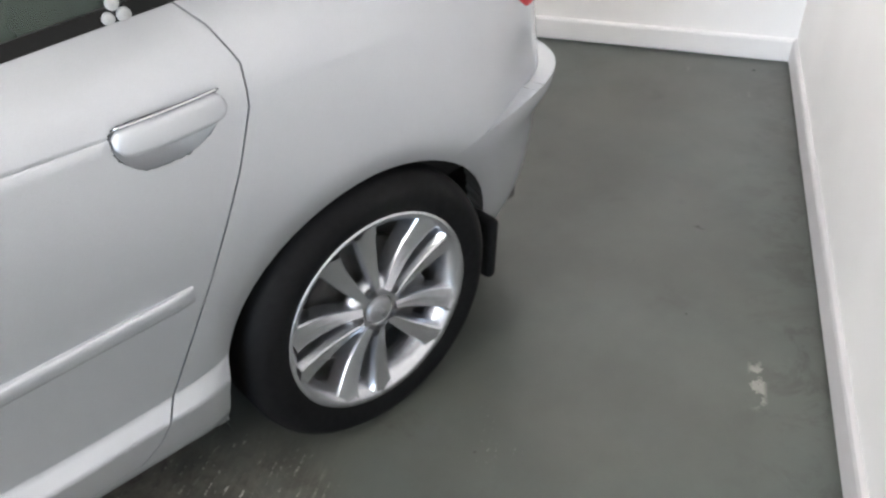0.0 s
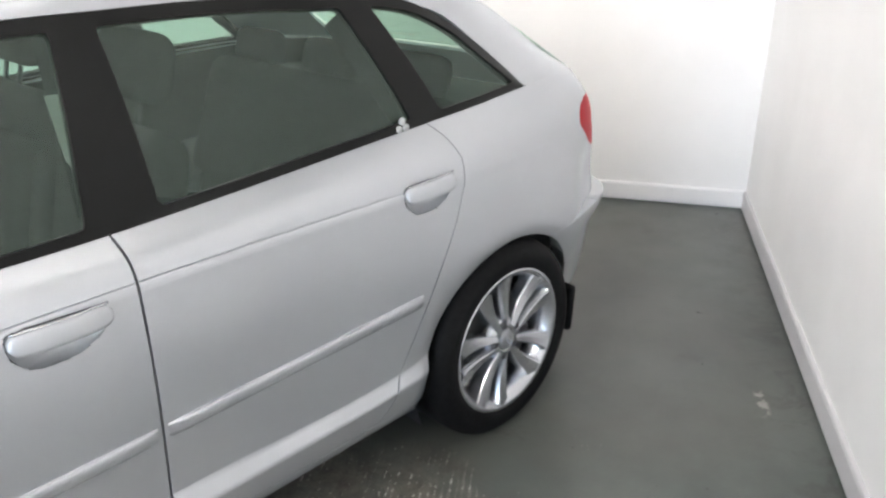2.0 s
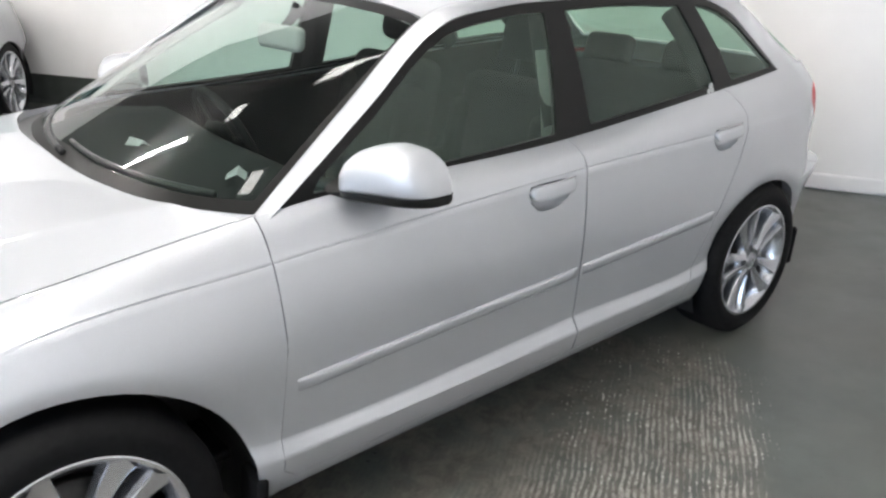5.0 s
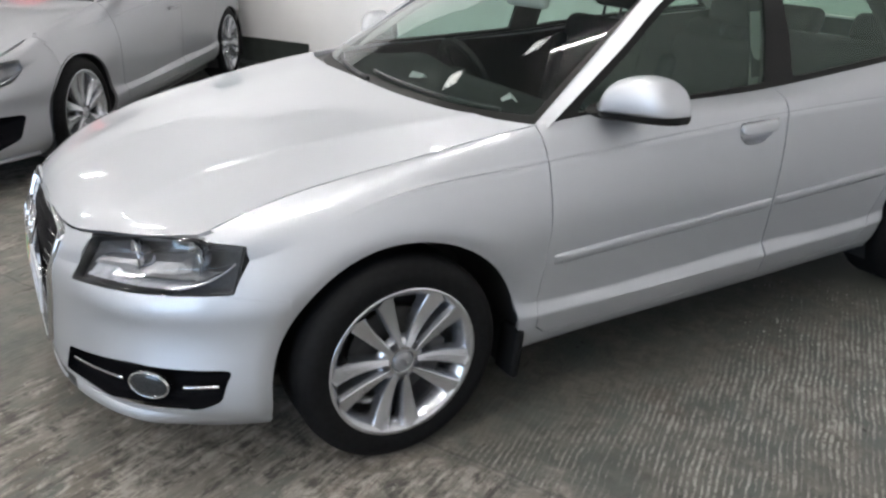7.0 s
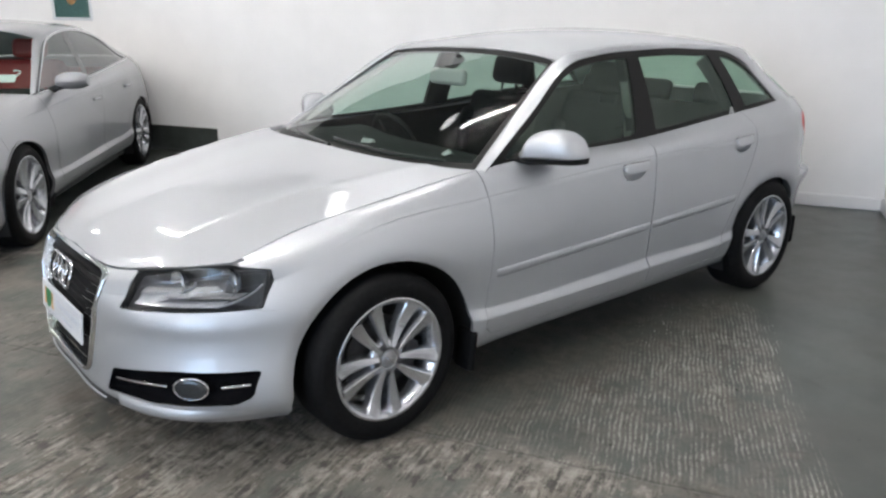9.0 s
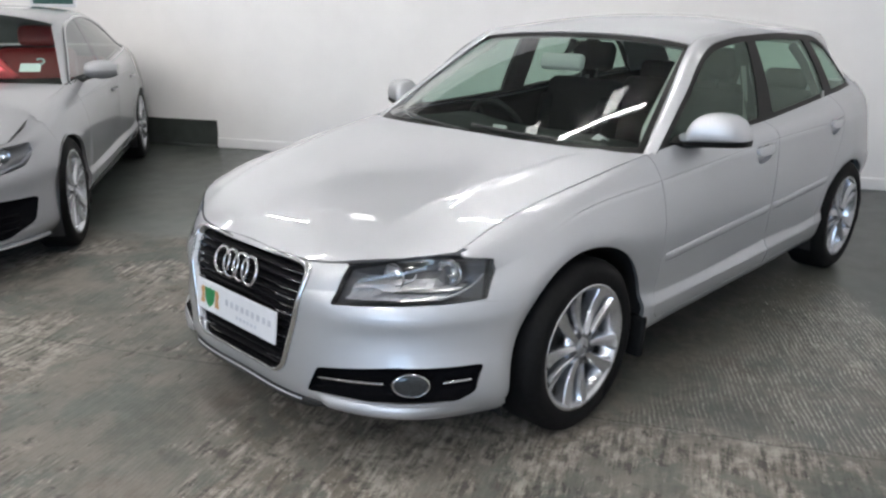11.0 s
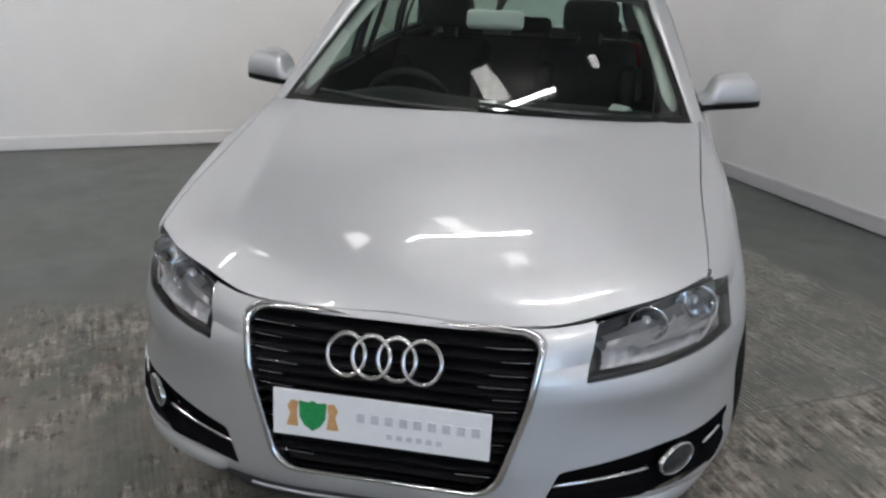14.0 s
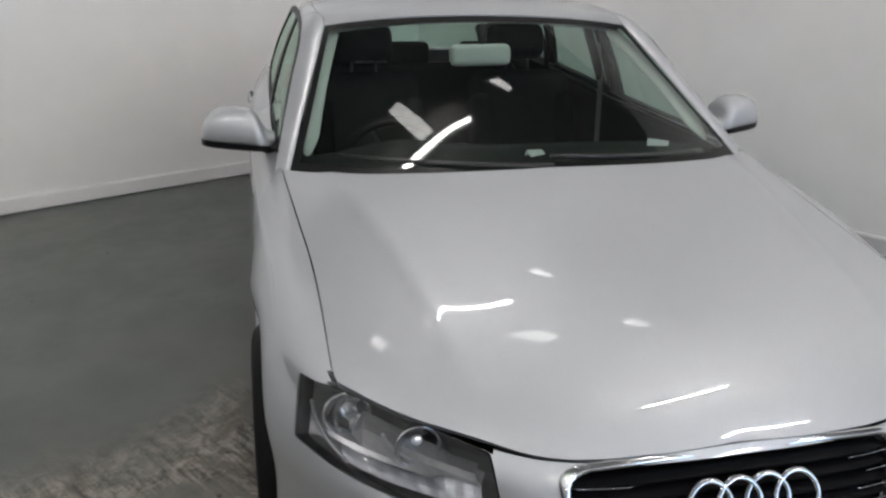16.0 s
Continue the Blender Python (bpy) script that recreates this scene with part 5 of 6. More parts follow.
def seat_bodies(parent, x, y, lean, mat, wide=.50, back=.62, rest=True):
    one = new("front_seat")
    one.parent = parent
    one.matrix_basis = pose(x, y, 0)
    tagged(one, "upholstered front seat with a headrest")
    bm = bmesh.new()
    cushion(bm, pose(.08, 0, .46, 0, -6, 0), (.54, wide, .17), .06)
    part("seat_cushion", bm, mat, one)
    bm = bmesh.new()
    cushion(bm, pose(-.26, 0, .76, 0, -lean, 0), (.15, wide - .02, back), .06)
    cushion(bm, pose(-.22, wide / 2 - .05, .72, 0, -lean, 0), (.16, .09, back - .12), .04)
    cushion(bm, pose(-.22, -wide / 2 + .05, .72, 0, -lean, 0), (.16, .09, back - .12), .04)
    part("backrest", bm, mat, one)
    if rest:
        bm = bmesh.new()
        cushion(bm, pose(-.385, 0, 1.185, 0, -lean, 0), (.10, .27, .16), .045)
        head = part("headrest", bm, mat, one)
        for side in (-.055, .055):
            bm = bmesh.new()
            tube(bm, [(-.335, side, 1.0), (-.365, side, 1.12)], .007, 8)
            part("headrest_post", bm, DARK_METAL, head)
    return one


def cabin(parent, cloth, half=.70, wheel_side=-1):
    bm = bmesh.new()
    prof = [(.98, .90), (.86, .925), (.70, .935), (.56, .925), (.50, .895), (.47, .83), (.50, .70), (.56, .55), (.60, .40)]
    rows = []
    for y in np.linspace(-half, half, 31):
        arc = 1 - .16 * (abs(y) / half) ** 3
        hood = .035 * math.exp(-((y - wheel_side * .36) / .17) ** 2)
        rows.append([(x * arc if x > .7 else x, y, z + hood * max(0, 1 - abs(x - .58) / .2) - .02 * (abs(y) / half) ** 4) for x, z in prof])
    sheet(bm, rows)
    bmesh.ops.recalc_face_normals(bm, faces=bm.faces[:])
    dash = part("dashboard", bm, CABIN, parent, "black dashboard")
    for y in (-.62, -.09, .09, .62):
        bm = bmesh.new()
        box(bm, pose(.478, y, .80), (.02, .13, .07), .012)
        part("air_vent", bm, BLACK_GLOSS, dash)
    bm = bmesh.new()
    box(bm, pose(.42, 0, .50), (.5, .24, .22), .04, 3)
    part("centre_console", bm, CABIN, parent)
    steer = new("steering_wheel")
    steer.parent = parent
    steer.matrix_basis = pose(.345, wheel_side * .36, .83, 0, -66, 0)
    tagged(steer, "black steering wheel with a round hub")
    bm = bmesh.new()
    tube(bm, [(.18 * math.cos(a), .18 * math.sin(a), 0) for a in (2 * math.pi * k / 36 for k in range(36))], .016, 8, closed=True)
    part("wheel_rim", bm, CABIN, steer)
    bm = bmesh.new()
    box(bm, pose(0, 0, -.02), (.13, .14, .05), .025, 3)
    part("wheel_hub", bm, CABIN, steer)
    for a in (90, 210, 330):
        bm = bmesh.new()
        c, s = math.cos(radians(a)), math.sin(radians(a))
        tube(bm, [(.05 * c, .05 * s, -.015), (.175 * c, .175 * s, 0)], .014, 6, flat=.6)
        part("wheel_spoke", bm, CABIN, steer)
    for y in (-.36, .36):
        seat_bodies(parent, -.10, y, 14, cloth)
    bm = bmesh.new()
    cushion(bm, pose(-.92, 0, .46, 0, -8, 0), (.50, 1.28, .18), .07)
    cushion(bm, pose(-1.22, 0, .72, 0, -20, 0), (.15, 1.26, .60), .06)
    bench = part("rear_bench", bm, cloth, parent, "dark rear bench seat")
    for y in (-.42, 0, .42):
        bm = bmesh.new()
        cushion(bm, pose(-1.35, y, 1.055, 0, -16, 0), (.09, .25, .13), .04)
        part("rear_headrest", bm, cloth, bench)
    bm = bmesh.new()
    box(bm, pose(-1.62, 0, .93), (.46, 1.20, .025), .01)
    part("parcel_shelf", bm, CABIN, parent)
    bm = bmesh.new()
    box(bm, pose(.288, -.02, 1.203, 0, -8, 4), (.045, .235, .078), .0222, 4)
    rear_view = part("rear_view_mirror", bm, GREY_CLOTH, parent, "interior mirror on the windscreen")
    bm = bmesh.new()
    tube(bm, [(.285, -.012, 1.23), (.252, -.005, 1.262), (.225, 0, 1.296)], [.012, .016, .026], 8)
    part("mirror_stalk", bm, CABIN, rear_view)
    bm = bmesh.new()
    box(bm, pose(-.30, 0, .28), (2.5, 1.36, .03), .01)
    part("cabin_floor", bm, CLOTH, parent)


cabin(car, CLOTH)
trim = bmesh.new()
lines = flank_lines([WAIST_LOW, SILL, WAIST, CREASE, SHOULDER, BELT], 120)
rows = []
for i in range(120):
    if -1.75 < lines[5][i][0] < .78:
        rows.append([lines[k][i] * np.array((1, 1, 1)) - np.array((0, .07 if k < 4 else .05, .012 if k == 5 else 0)) for k in (0, 2, 3, 4, 5)])
sheet(trim, rows)
bmesh.ops.recalc_face_normals(trim, faces=trim.faces[:])
both("door_trim", trim, CABIN, car, "black inner door lining")
# pale linings of the pillars, as seen through the glass
bm = bmesh.new()
rows = []
for t in np.linspace(0, 1, 16):
    p = Vector((.705, .684, .952)).lerp(Vector((.165, .556, 1.268)), t) + Vector((.008, .006, .008)) * math.sin(math.pi * t)
    slim = min(1.0, .35 + t * 6)                                     # its foot is rounded
    rows.append([p + Vector((.018 * math.cos(a) * slim, .030 * math.sin(a) * slim, -.022 * math.cos(a) * slim)) for a in (2 * math.pi * k / 12 for k in range(13))])
sheet(bm, rows)
bmesh.ops.remove_doubles(bm, verts=bm.verts[:], dist=1e-5)
bmesh.ops.recalc_face_normals(bm, faces=bm.faces[:])
both("pillar_trim", bm, GREY_CLOTH, car, "pale grey pillar lining")
bm = bmesh.new()
rows = []
for t in np.linspace(0, 1, 12):
    p = Vector((-1.02, .72, 1.01)).lerp(Vector((-.90, .60, 1.27)), t) + Vector((.02, .012, .02)) * math.sin(math.pi * t)
    rows.append([p + Vector((.035 * s, -.012 * (1 - s * s) - .004, -.0175 * s)) for s in (-1, -.6, 0, .6, 1)])
sheet(bm, rows)
both("pillar_trim", bm, CABIN, car, "dark pillar lining")
bm = bmesh.new()
pts = [(-.20, .655, 1.20), (-.21, .68, 1.05), (-.22, .69, .80), (-.20, .69, .5)]
rows = [[Vector(p) + Vector((s * .027, 0, 0)) for s in (-1, 1)] for p in along(pts, 14)]
sheet(bm, rows)
part("seat_belt", bm, BELT_GREY, car, "grey seat belt")
bm = bmesh.new()
rows = []
for t in np.linspace(0, 1, 10):
    p = Vector((-.225, .700, .98)).lerp(Vector((-.245, .585, 1.315)), t)
    rows.append([p + Vector((.055 * q, .012 * q * q, 0)) for q in (-1, -.5, 0, .5, 1)])
sheet(bm, rows)
both("centre_pillar_trim", bm, CABIN, car, "dark centre pillar lining")


def slip(x, y, turn, size, label):
    """A small folded paper lying on the dashboard."""
    bm = bmesh.new()
    w, d = size
    rows = [[Vector((-d / 2, -w / 2, 0.002)), Vector((-d / 2, w / 2, 0.002))], [Vector((-d * .1, -w / 2, .022)), Vector((-d * .1, w / 2, .018))], [Vector((d / 2, -w / 2, .002)), Vector((d / 2, w / 2, .006))]]
    sheet(bm, rows)
    bmesh.ops.solidify(bm, geom=bm.faces[:], thickness=.0012)
    ob = mesh_object("paper_slip", bm, PAPER, smooth=False)
    ob.matrix_world = pose(x, y, .936, 0, 0, turn)
    return tagged(ob, label, "paper")


slip(.80, .03, 20, (.06, .035), "small folded white paper slip on the dashboard")
slip(.72, .50, -30, (.07, .05), "small white paper tag on the dashboard")

# ---- the second car, a long silver coupe ----
STRETCH = np.array((1.13, 1.075, 1.0))
AXLE2 = 1.457
SITE = pose(1.643, -4.345, 0, 0, 0, 57.0)
coupe = thing("coupe_car", "silver four-door coupe with red leather seats parked by the wall", "car", SITE)
lines2 = [[tuple(np.array(p) * STRETCH) for p in line] for line in LINES]
flank2 = bmesh.new()
sheet(flank2, flank_grid(lines2, 200, sill=(-1.05, .95)))
bmesh.ops.recalc_face_normals(flank2, faces=flank2.faces[:])
if sum(f.normal.y for f in flank2.faces if abs(f.calc_center_median().x) < .5) < 0:
    bmesh.ops.reverse_faces(flank2, faces=flank2.faces[:])
SKIN = BVHTree.FromBMesh(flank2)
ARCH2 = [arch(AXLE2, .395, .385), arch(-AXLE2, .39, .37)]
LAMP2 = rounded([(.50, .585), (.52, .665), (.68, .712), (.822, .722), (.834, .665), (.815, .612), (.76, .592), (.64, .578)], .008, 2)
INTAKE2 = rounded([(.42, .25), (.43, .425), (.70, .455), (.855, .44), (.845, .32), (.74, .26)], .02, 3)
GRILLE2 = rounded([(-.36, .655), (.36, .655), (.385, .60), (.36, .46), (.30, .34), (-.30, .34), (-.36, .46), (-.385, .60)], .03, 3)
DOOR2 = [[(.92, 1.1), (.92, .93), (.90, .42), (.86, .295), (-.20, .295), (-.24, .95), (-.24, 1.1)], [(-.24, 1.1), (-.24, .95), (-.20, .295), (-.90, .295), (-1.0, .46), (-1.12, .75), (-1.15, 1.1)]]
for poly in ARCH2:
    score(flank2, poly, side_view)
for poly in (LAMP2, INTAKE2, GRILLE2):
    score(flank2, poly, front_view, lambda p: p.x > 1.6)
for poly in DOOR2:
    score(flank2, poly, side_view, lambda p: -1.3 < p.x < 1.1)


def region2(c):
    s, f = side_view(c), front_view(c)
    if any(inside(s, p) for p in ARCH2):
        return ""
    if c.x > 1.6 and (inside(f, INTAKE2) or inside(f, GRILLE2)):
        return ""
    if c.x > 1.6 and inside(f, LAMP2):
        return "lamp"
    for k, p in enumerate(DOOR2):
        if -1.3 < c.x < 1.1 and inside(s, p):
            return "door" + str(k)
    return "nose" if c.x > AXLE2 + .2 else ("tail" if c.x < -AXLE2 else "body")


where_is = {f: region2(f.calc_center_median()) for f in flank2.faces}
for name, key in (("front_end", "nose"), ("rear_end", "tail")):
    bm = cut_out(key)
    mirrored(bm)
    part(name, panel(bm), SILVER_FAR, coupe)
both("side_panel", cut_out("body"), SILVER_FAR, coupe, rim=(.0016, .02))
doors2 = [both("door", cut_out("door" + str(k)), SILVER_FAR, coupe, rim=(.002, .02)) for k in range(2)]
for k, hx in enumerate((.02, -.92)):
    for sign in (0, 1):
        bm = bmesh.new()
        pts = [on_side(hx - .19 * t, .80 + .02 * k, .022 * math.sin(math.pi * (.06 + .88 * t))) for t in np.linspace(0, 1, 12)]
        tube(bm, pts, .013, 8)
        if sign:
            bm2 = other_side(bm)
            bm.free()
            bm = bm2
        part("handle", bm, SILVER_FAR, doors2[k][sign])

EDGE2 = EDGE * STRETCH
nose2 = spline(range(4), EDGE2[:4], np.linspace(0, 3, 24))
side2 = spline(range(3), EDGE2[3:6], np.linspace(0, 2, 30))
rear2 = along([(1.10, 0, .965), (1.06, .45, .955), (.99, .66, .945), tuple(side2[-1])], 24)
mid2 = along([tuple(nose2[0]), (2.27, 0, .735), (2.1, 0, .79), (1.8, 0, .86), (1.4, 0, .93), (1.10, 0, .965)], 30)
rows = []
for i in range(30):
    u = i / 29
    rows.append([])
    for j in range(24):
        v = j / 23
        rows[-1].append((1 - u) * nose2[j] + u * rear2[j] + (1 - v) * mid2[i] + v * side2[i] - (1 - u) * (1 - v) * nose2[0] - (1 - u) * v * nose2[-1]
                        - u * (1 - v) * rear2[0] - u * v * rear2[-1] + np.array((0, 0, .02 * math.sin(math.pi * v) * math.sin(math.pi * u) ** .7)))
bm = bmesh.new()
sheet(bm, rows)
bmesh.ops.recalc_face_normals(bm, faces=bm.faces[:])
if sum(f.normal.z for f in bm.faces) < 0:
    bmesh.ops.reverse_faces(bm, faces=bm.faces[:])
mirrored(bm)
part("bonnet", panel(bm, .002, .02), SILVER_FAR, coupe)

IN2 = [(.91, .80, .925), (.60, .72, 1.11), (.26, .635, 1.29), (.02, .63, 1.35), (-.35, .63, 1.375), (-.8, .62, 1.35), (-1.25, .605, 1.275), (-1.7, .61, 1.17), (-2.13, .645, 1.03)]
OUT2 = [(.87, .828, .935), (.55, .765, 1.12), (.24, .705, 1.265), (0, .695, 1.315), (-.35, .69, 1.335), (-.8, .69, 1.30), (-1.15, .71, 1.22), (-1.48, .76, 1.08), (-1.60, .79, 1.035)]
inner, outer = spline(range(9), IN2, np.linspace(0, 8, 80)), spline(range(9), OUT2, np.linspace(0, 8, 80))
rows = []
for a, b in zip(inner, outer):
    way = b - a
    rows.append([a + way * t + np.array((0, .35, .25)) * np.linalg.norm(way) * (.3 if a[0] > -1.1 else .06) * math.sin(math.pi * t) for t in np.linspace(0, 1, 8)])
bm = bmesh.new()
sheet(bm, rows)
bmesh.ops.recalc_face_normals(bm, faces=bm.faces[:])
if sum(f.normal.y for f in bm.faces) < 0:
    bmesh.ops.reverse_faces(bm, faces=bm.faces[:])
both("side_frame", bm, SILVER_FAR, coupe)
bm = bmesh.new()
tail = [(-1.60, .79, 1.035), (-1.9, .74, 1.04), (-2.13, .645, 1.03)]
sheet(bm, [[a + (b - a) * t for t in np.linspace(0, 1, 4)] for a, b in zip(spline(range(9), IN2, np.linspace(6.6, 8, 14)), along(tail, 14))])
bmesh.ops.recalc_face_normals(bm, faces=bm.faces[:])
both("rear_pillar", bm, SILVER_FAR, coupe)
mid = along([(.20, 0, 1.365), (-.1, 0, 1.405), (-.4, 0, 1.418), (-.8, 0, 1.395), (-1.1, 0, 1.35)], 30)
side_r = spline(range(9), IN2, np.linspace(2, 6, 30))
bm = bmesh.new()
sheet(bm, [[np.array((a[0] + (b[0] - a[0]) * t ** 2, b[1] * t, a[2] + (b[2] - a[2]) * t ** 2.3)) for t in np.linspace(0, 1, 16)] for a, b in zip(mid, side_r)])
bmesh.ops.recalc_face_normals(bm, faces=bm.faces[:])
if sum(f.normal.z for f in bm.faces) < 0:
    bmesh.ops.reverse_faces(bm, faces=bm.faces[:])
mirrored(bm)
part("roof", bm, SILVER_FAR, coupe)
bm = screen([(1.10, 0, .945), (1.05, .45, .94), (.91, .80, .925)], [(.21, 0, 1.362), (.22, .36, 1.345), (.26, .633, 1.288)], 20, 14, (.01, .02))
part("windscreen", bm, SCREEN_GLASS, coupe, "clear windscreen")
bm = screen([(-2.22, 0, 1.035), (-2.2, .36, 1.035), (-2.13, .645, 1.03)], [(-1.1, 0, 1.348), (-1.13, .36, 1.325), (-1.25, .602, 1.272)], 16, 10, (-.01, .02))
part("rear_window", bm, REAR_GLASS, coupe, "sloping tinted rear window")
top2 = np.array(OUT2)


def window2(x, t, out=0.0):
    s = spline(-top2[:, 0], top2, np.array([-x]))[0]
    low = spline(-EDGE2[5:10, 0], EDGE2[5:10], np.array([-x]))[0]
    top = np.array((x, s[1], max(s[2], low[2] + .001)))
    low = np.array((x, low[1], low[2]))
    return low + (top - low) * t + np.array((0, out, 0))


for name, x0, x1, mat, out in (("front_window", .84, -.16, FAR_GLASS, 0), ("pillar_cover", -.16, -.27, BLACK_GLOSS, .002), ("rear_side_window", -.27, -1.58, FAR_GLASS, 0)):
    bm = bmesh.new()
    sheet(bm, [[window2(x, t, out) for t in np.linspace(0, 1, 10)] for x in np.linspace(x0, x1, 24)])
    both(name, bm, mat, coupe)
rim = [window2(x, 0, .006) for x in np.linspace(-1.58, .85, 40)] + [window2(x, 1, .006) for x in np.linspace(.85, -1.58, 60)]
bm = bmesh.new()
tube(bm, rim, .011, 6, closed=True)
both("window_strip", bm, CHROME, coupe, "chrome strip round the side windows")

lamp_skin = cut_out("lamp")
for sign in (1, -1):
    flip = Matrix.Diagonal((1, sign, 1, 1))
    bm = bmesh.new()
    sheet(bm, [[flip @ p for p in row] for row in nose_rings(LAMP2, ((1.0, .002), (.98, .03), (.5, .05), (.02, .055)))])
    bmesh.ops.remove_doubles(bm, verts=bm.verts[:], dist=1e-5)
    head = part("headlight", bm, LAMP_GREY, coupe, "dark angled headlight")
    part("lens", lamp_skin.copy() if sign > 0 else other_side(lamp_skin), LENS, head)
    for y, z, r in ((.61, .645, .034), (.74, .665, .042)):
        c = on_nose(y, z, -.025)
        c.y *= sign
        part("reflector", bowl(c, r, .03, Vector((1, .2 * sign, 0))), CHROME, head)
    bm = bmesh.new()
    tube(bm, [flip @ on_nose(y, z, -.008) for y, z in ((.53, .60), (.62, .592), (.72, .598), (.80, .625), (.835, .67))], .007, 6)
    part("light_strip", bm, REFLECTOR, head)
    bm = bmesh.new()
    sheet(bm, [[flip @ p for p in row] for row in nose_rings(INTAKE2, ((1.0, .001), (.98, .03), (.5, .05), (.02, .05)))])
    bmesh.ops.remove_doubles(bm, verts=bm.verts[:], dist=1e-5)
    intake = part("side_intake", bm, GRILLE_BLACK, coupe, "black mesh air intake")
    for z in (.30, .335, .37):
        bm = bmesh.new()
        tube(bm, [flip @ on_nose(y, z, -.012) for y in np.linspace(.47, .79, 8)], .006, 6)
        part("intake_bar", bm, GRILLE_BLACK, intake)
lamp_skin.free()
bm = bmesh.new()
sheet(bm, [[on_nose(y if abs(y) > .001 else .001, z, -.03) for y in np.linspace(-.39, .39, 24)] for z in np.linspace(.33, .665, 10)])
grille2 = part("grille", bm, BLACK_TRIM, coupe, "wide black grille")
for k in range(7):
    bm = bmesh.new()
    z = .375 + .042 * k
    tube(bm, [on_nose(y if abs(y) > .001 else .001, z, -.006) for y in np.linspace(-.30 - .01 * k, .30 + .01 * k, 16)], .006, 6)
    part("slat", bm, DARK_METAL, grille2)
bm = bmesh.new()
tube(bm, [on_nose(y if abs(y) > .001 else .001, z, .004) for y, z in GRILLE2], .011, 6, closed=True)
part("grille_frame", bm, CHROME, coupe)

bm = bmesh.new()
pts = [on_nose(y if abs(y) > .001 else .001, .225, .012) for y in np.linspace(-.86, .86, 49)]
tube(bm, pts, .020, 8, flat=.6)
part("bumper_lip", bm, SILVER_FAR, coupe)

first2 = new("wheel")
wheel_parts(first2, .335, .255, broad=1.25)
first2.parent = coupe
first2.matrix_basis = pose(AXLE2, .93, .335, 0, 10, 0)
tagged(first2, "large alloy wheel with twin spokes")
for x, y, turn in ((-AXLE2, .93, 30), (AXLE2, -.93, 0), (-AXLE2, -.93, 15)):
    copy_thing(first2, pose(x, y, .335, 0, turn, 0) if y > 0 else pose(x, y, .335, 0, 0, 180))
for cx in (AXLE2, -AXLE2):
    bm = bmesh.new()
    sheet(bm, [[(cx + .41 * math.cos(t), y, .30 + .40 * math.sin(t)) for y in (.55, .7, .85, .925)] for t in np.linspace(-.35, math.pi + .35, 24)])
    bm.faces.new([bm.verts.new((cx + .41 * math.cos(t), .55, .30 + .40 * math.sin(t))) for t in np.linspace(-.35, math.pi + .35, 24)])
    both("arch_liner", bm, LAMP_BLACK, coupe)
bm = bmesh.new()
box(bm, pose(0, 0, .22), (4.3, 1.36, .05), .01)
box(bm, pose(0, 0, .22), (1.8, 1.76, .05), .01)
part("underbody", bm, LAMP_BLACK, coupe)
for sign in (1, -1):
    flip = Matrix.Diagonal((1, sign, 1, 1))
    bm = bmesh.new()
    rows = []
    for t in np.linspace(0, 1, 13):
        y = .90 + .20 * t
        swell = max(.15, math.sin(math.pi * (.12 + .78 * t)) ** .45)
        rows.append([flip @ Vector((.62 - .05 * t + (.11 if math.cos(a) > 0 else .05) * swell * math.cos(a), y, 1.0 + .065 * swell * math.sin(a))) for a in np.linspace(0, 2 * math.pi, 19)])
    sheet(bm, rows)
    for row in (rows[0], rows[-1]):
        bm.faces.new([bm.verts.new(p) for p in row[:-1]])
    bmesh.ops.recalc_face_normals(bm, faces=bm.faces[:])
    wing = part("door_mirror", bm, SILVER_FAR, coupe)
    bm = bmesh.new()
    tube(bm, [flip @ Vector(p) for p in ((.64, .84, .93), (.63, .90, .955), (.62, .96, .965))], [.03, .022, .02], 8)
    part("mirror_foot", bm, BLACK_TRIM, wing)
for y in (-.38, .38):
    seat_bodies(coupe, 0.05, y, 16, RED_LEATHER, .58, .70)
bm = bmesh.new()
cushion(bm, pose(-1.0, 0, .46, 0, -8, 0), (.5, 1.4, .18), .07)
cushion(bm, pose(-1.3, 0, .70, 0, -22, 0), (.15, 1.36, .56), .06)
part("rear_bench", bm, RED_LEATHER, coupe)
bm = bmesh.new()
sheet(bm, [[(x * (1 - .1 * (abs(y) / .78) ** 3), y, z) for x, z in ((1.08, .92), (.9, .945), (.66, .945), (.56, .90), (.52, .75), (.62, .40))] for y in np.linspace(-.78, .78, 20)])
part("dashboard", bm, CABIN, coupe)
bm = bmesh.new()
box(bm, pose(-.2, 0, .28), (2.6, 1.5, .03), .01)
part("cabin_floor", bm, CLOTH, coupe)
bm = bmesh.new()
sheet(bm, [[Vector(p) - Vector((0, .06, d)) for p in spline(range(9), (EDGE2[5:10].tolist() + [(-1.9, .72, 1.03)] * 4), np.linspace(0, 4, 30))] for d in (.01, .2, .5, .6)])
both("door_trim", bm, CABIN, coupe)

# things lying behind the coupe's windscreen
cloth = bmesh.new()
rows = []
for u in np.linspace(0, 1, 26):
    row = []
    for v in np.linspace(0, 1, 14):
        fold = noise.noise(Vector((u * 5, v * 4, 2.0)))
        edge = min(1, 6 * min(u, 1 - u, v, 1 - v) + .05)
        row.append((.70 + .20 * v + .03 * fold, -.30 + .80 * u + .03 * noise.noise(Vector((v * 6, u * 2, 7))), .965 + edge * (.10 + .06 * fold + .03 * math.sin(9 * u))))
    rows.append(row)
sheet(cloth, rows)
bmesh.ops.recalc_face_normals(cloth, faces=cloth.faces[:])
bmesh.ops.solidify(cloth, geom=cloth.faces[:], thickness=.004)
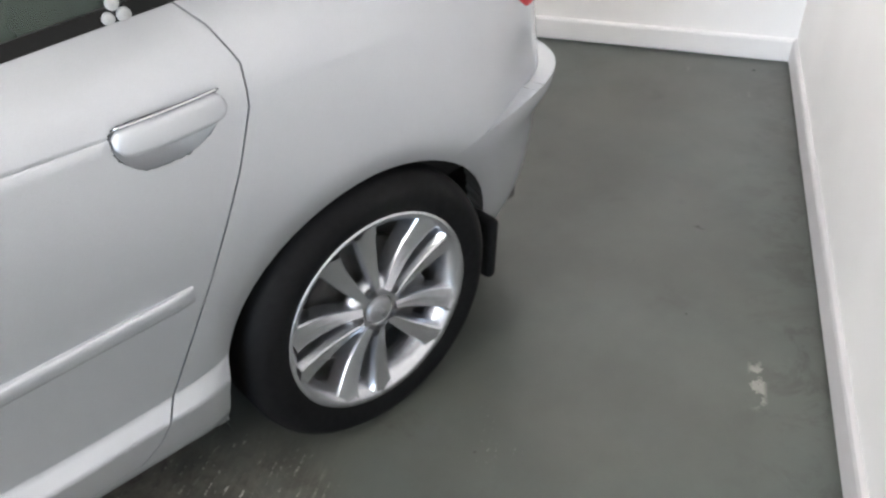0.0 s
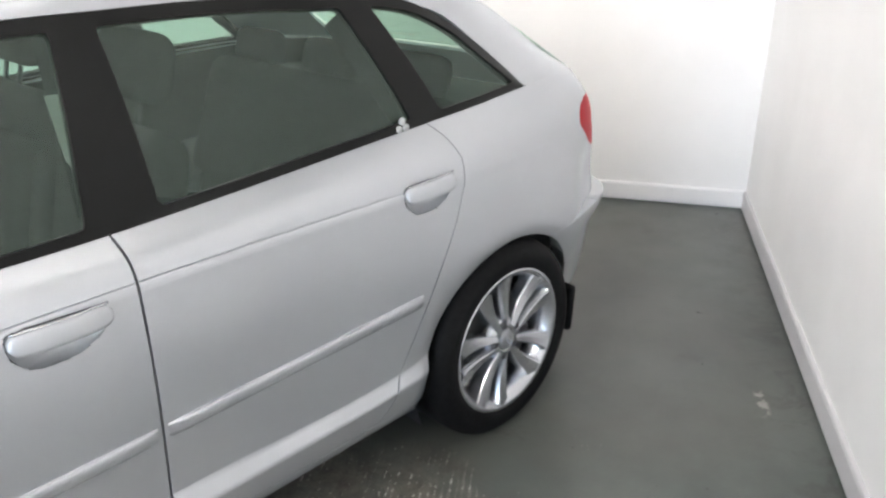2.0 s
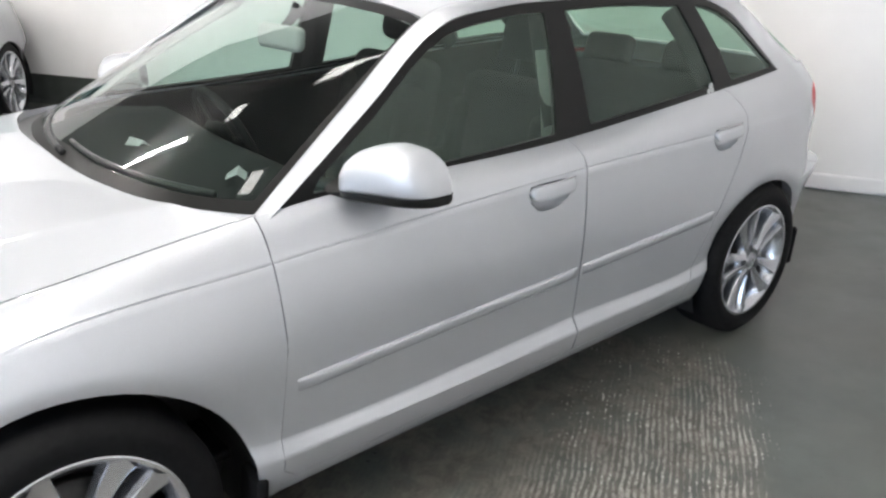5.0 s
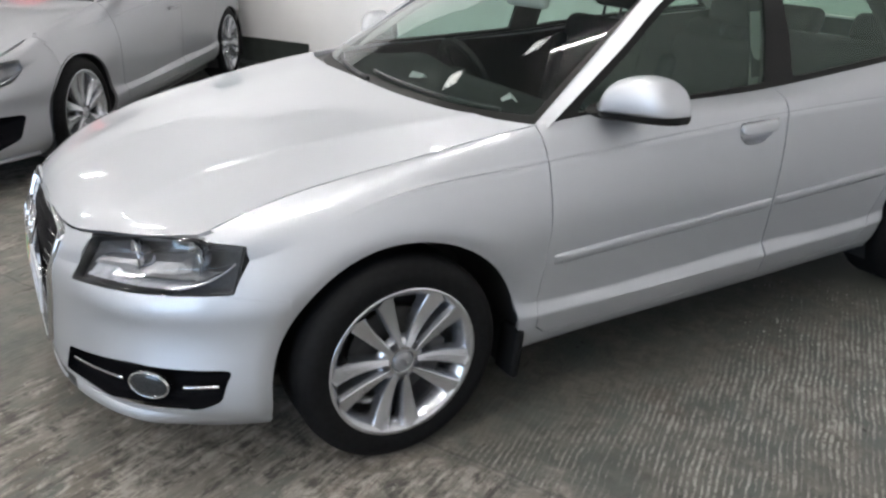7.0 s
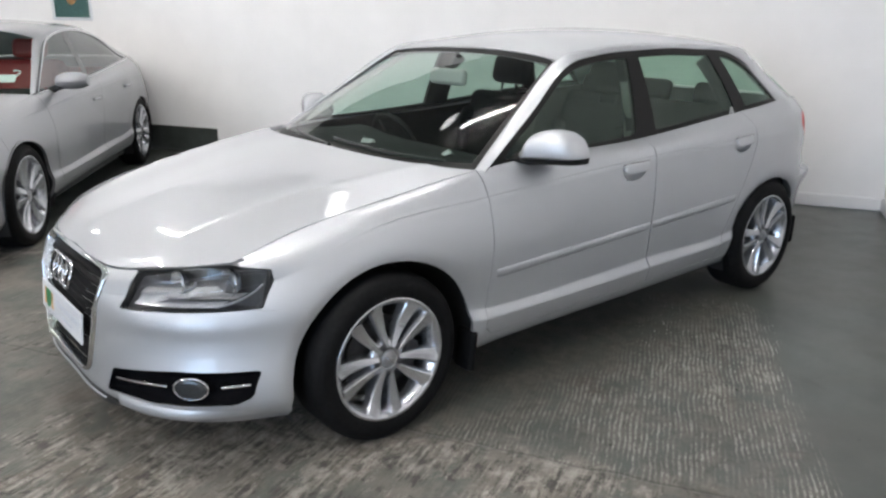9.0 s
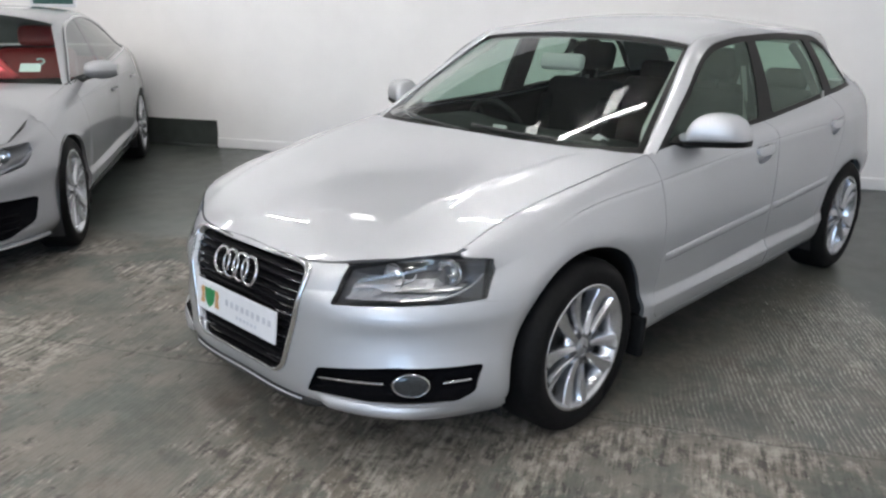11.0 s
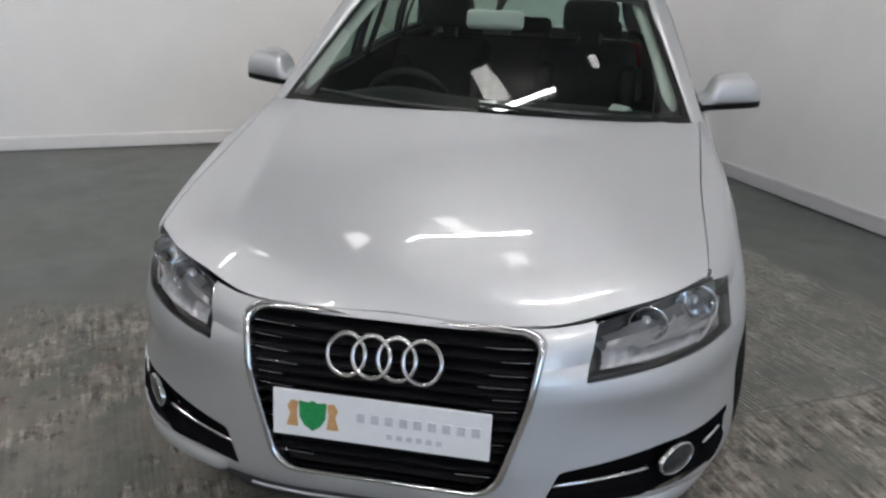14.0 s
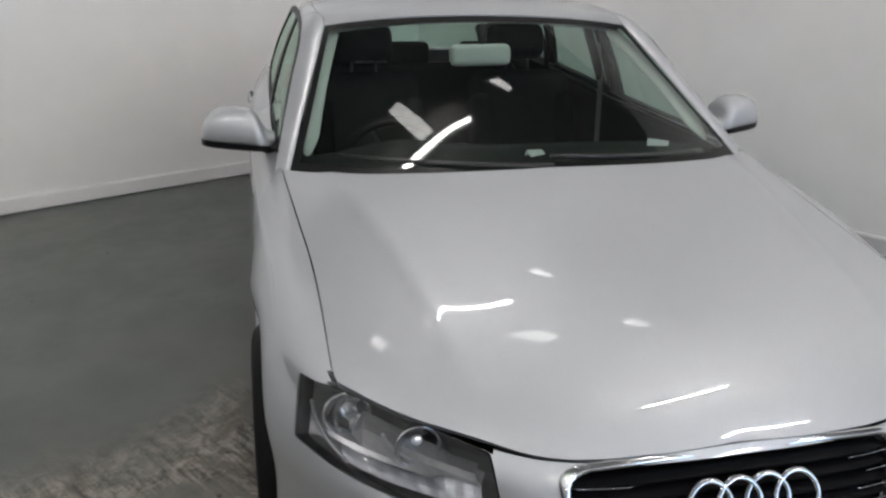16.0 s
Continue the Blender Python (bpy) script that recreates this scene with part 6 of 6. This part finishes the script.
ob = mesh_object("folded_cover", cloth, RED_CLOTH)
ob.matrix_world = SITE
tagged(ob, "bright red crumpled cover on the coupe's dashboard", "cover")
bm = bmesh.new()
box(bm, pose(0, 0, 0), (.003, .13, .085), .001, 1)
tag = thing("hanger_tag", "white card tag with a hook behind the windscreen", "tag", SITE @ pose(.66, .56, 1.02, 0, -55, 0))
part("card", bm, PAPER, tag, smooth=False)
bm = bmesh.new()
tube(bm, [(0, .05 + .028 * math.cos(a), .062 + .028 * math.sin(a)) for a in np.linspace(-2.2, 2.4, 16)], .006, 6)
part("hook", bm, PAPER, tag)

# ---- wall details ----
bm = bmesh.new()
high = .28
prof = [(.0, high), (.006, high - .004), (.006, .03), (.03, .004)]
sheet(bm, [[p + IN_REAR * u + Vector((0, 0, z)) for u, z in prof] for p in (room(0, UPSTAND), room(0, UPSTAND + 2.5), room(0, WIDE))])
bm.faces.new([bm.verts.new(room(0, UPSTAND) + IN_REAR * u + Vector((0, 0, z))) for u, z in prof + [(0, 0)]])
bmesh.ops.recalc_face_normals(bm, faces=bm.faces[:])
tagged(mesh_object("trim_upstand", bm, FLOOR_EDGE, smooth=False), "dark floor paint carried up the foot of the wall", "trim", kind="structure")

poster = thing("framed_poster", "small white framed dark green poster on the wall", "poster", Matrix.Translation(room(0, 8.2, 1.775)) @ pose(0, 0, 0, 0, 0, 28.7))
wide, tall = .54, .76
for name, m, size in (("frame_side", pose(0, wide / 2, 0), (.03, .03, tall)), ("frame_side", pose(0, -wide / 2, 0), (.03, .03, tall)),
                      ("frame_end", pose(0, 0, tall / 2), (.03, wide + .03, .03)), ("frame_end", pose(0, 0, -tall / 2), (.03, wide + .03, .03))):
    bm = bmesh.new()
    box(bm, m, size, .004)
    part(name, bm, PLATE_WHITE, poster, smooth=False)
bm = bmesh.new()
box(bm, pose(-.004, 0, 0), (.012, wide - .01, tall - .01), 0)
part("print", bm, POSTER_GREEN, poster, "dark green print", smooth=False)
bm = bmesh.new()
spin(bm, [(.001, 0), (.07, 0), (.07, -.004)], pose(.0045, 0, -.16, 0, 0, -90), 24)
part("emblem", bm, ORANGE, poster, "round orange shape")
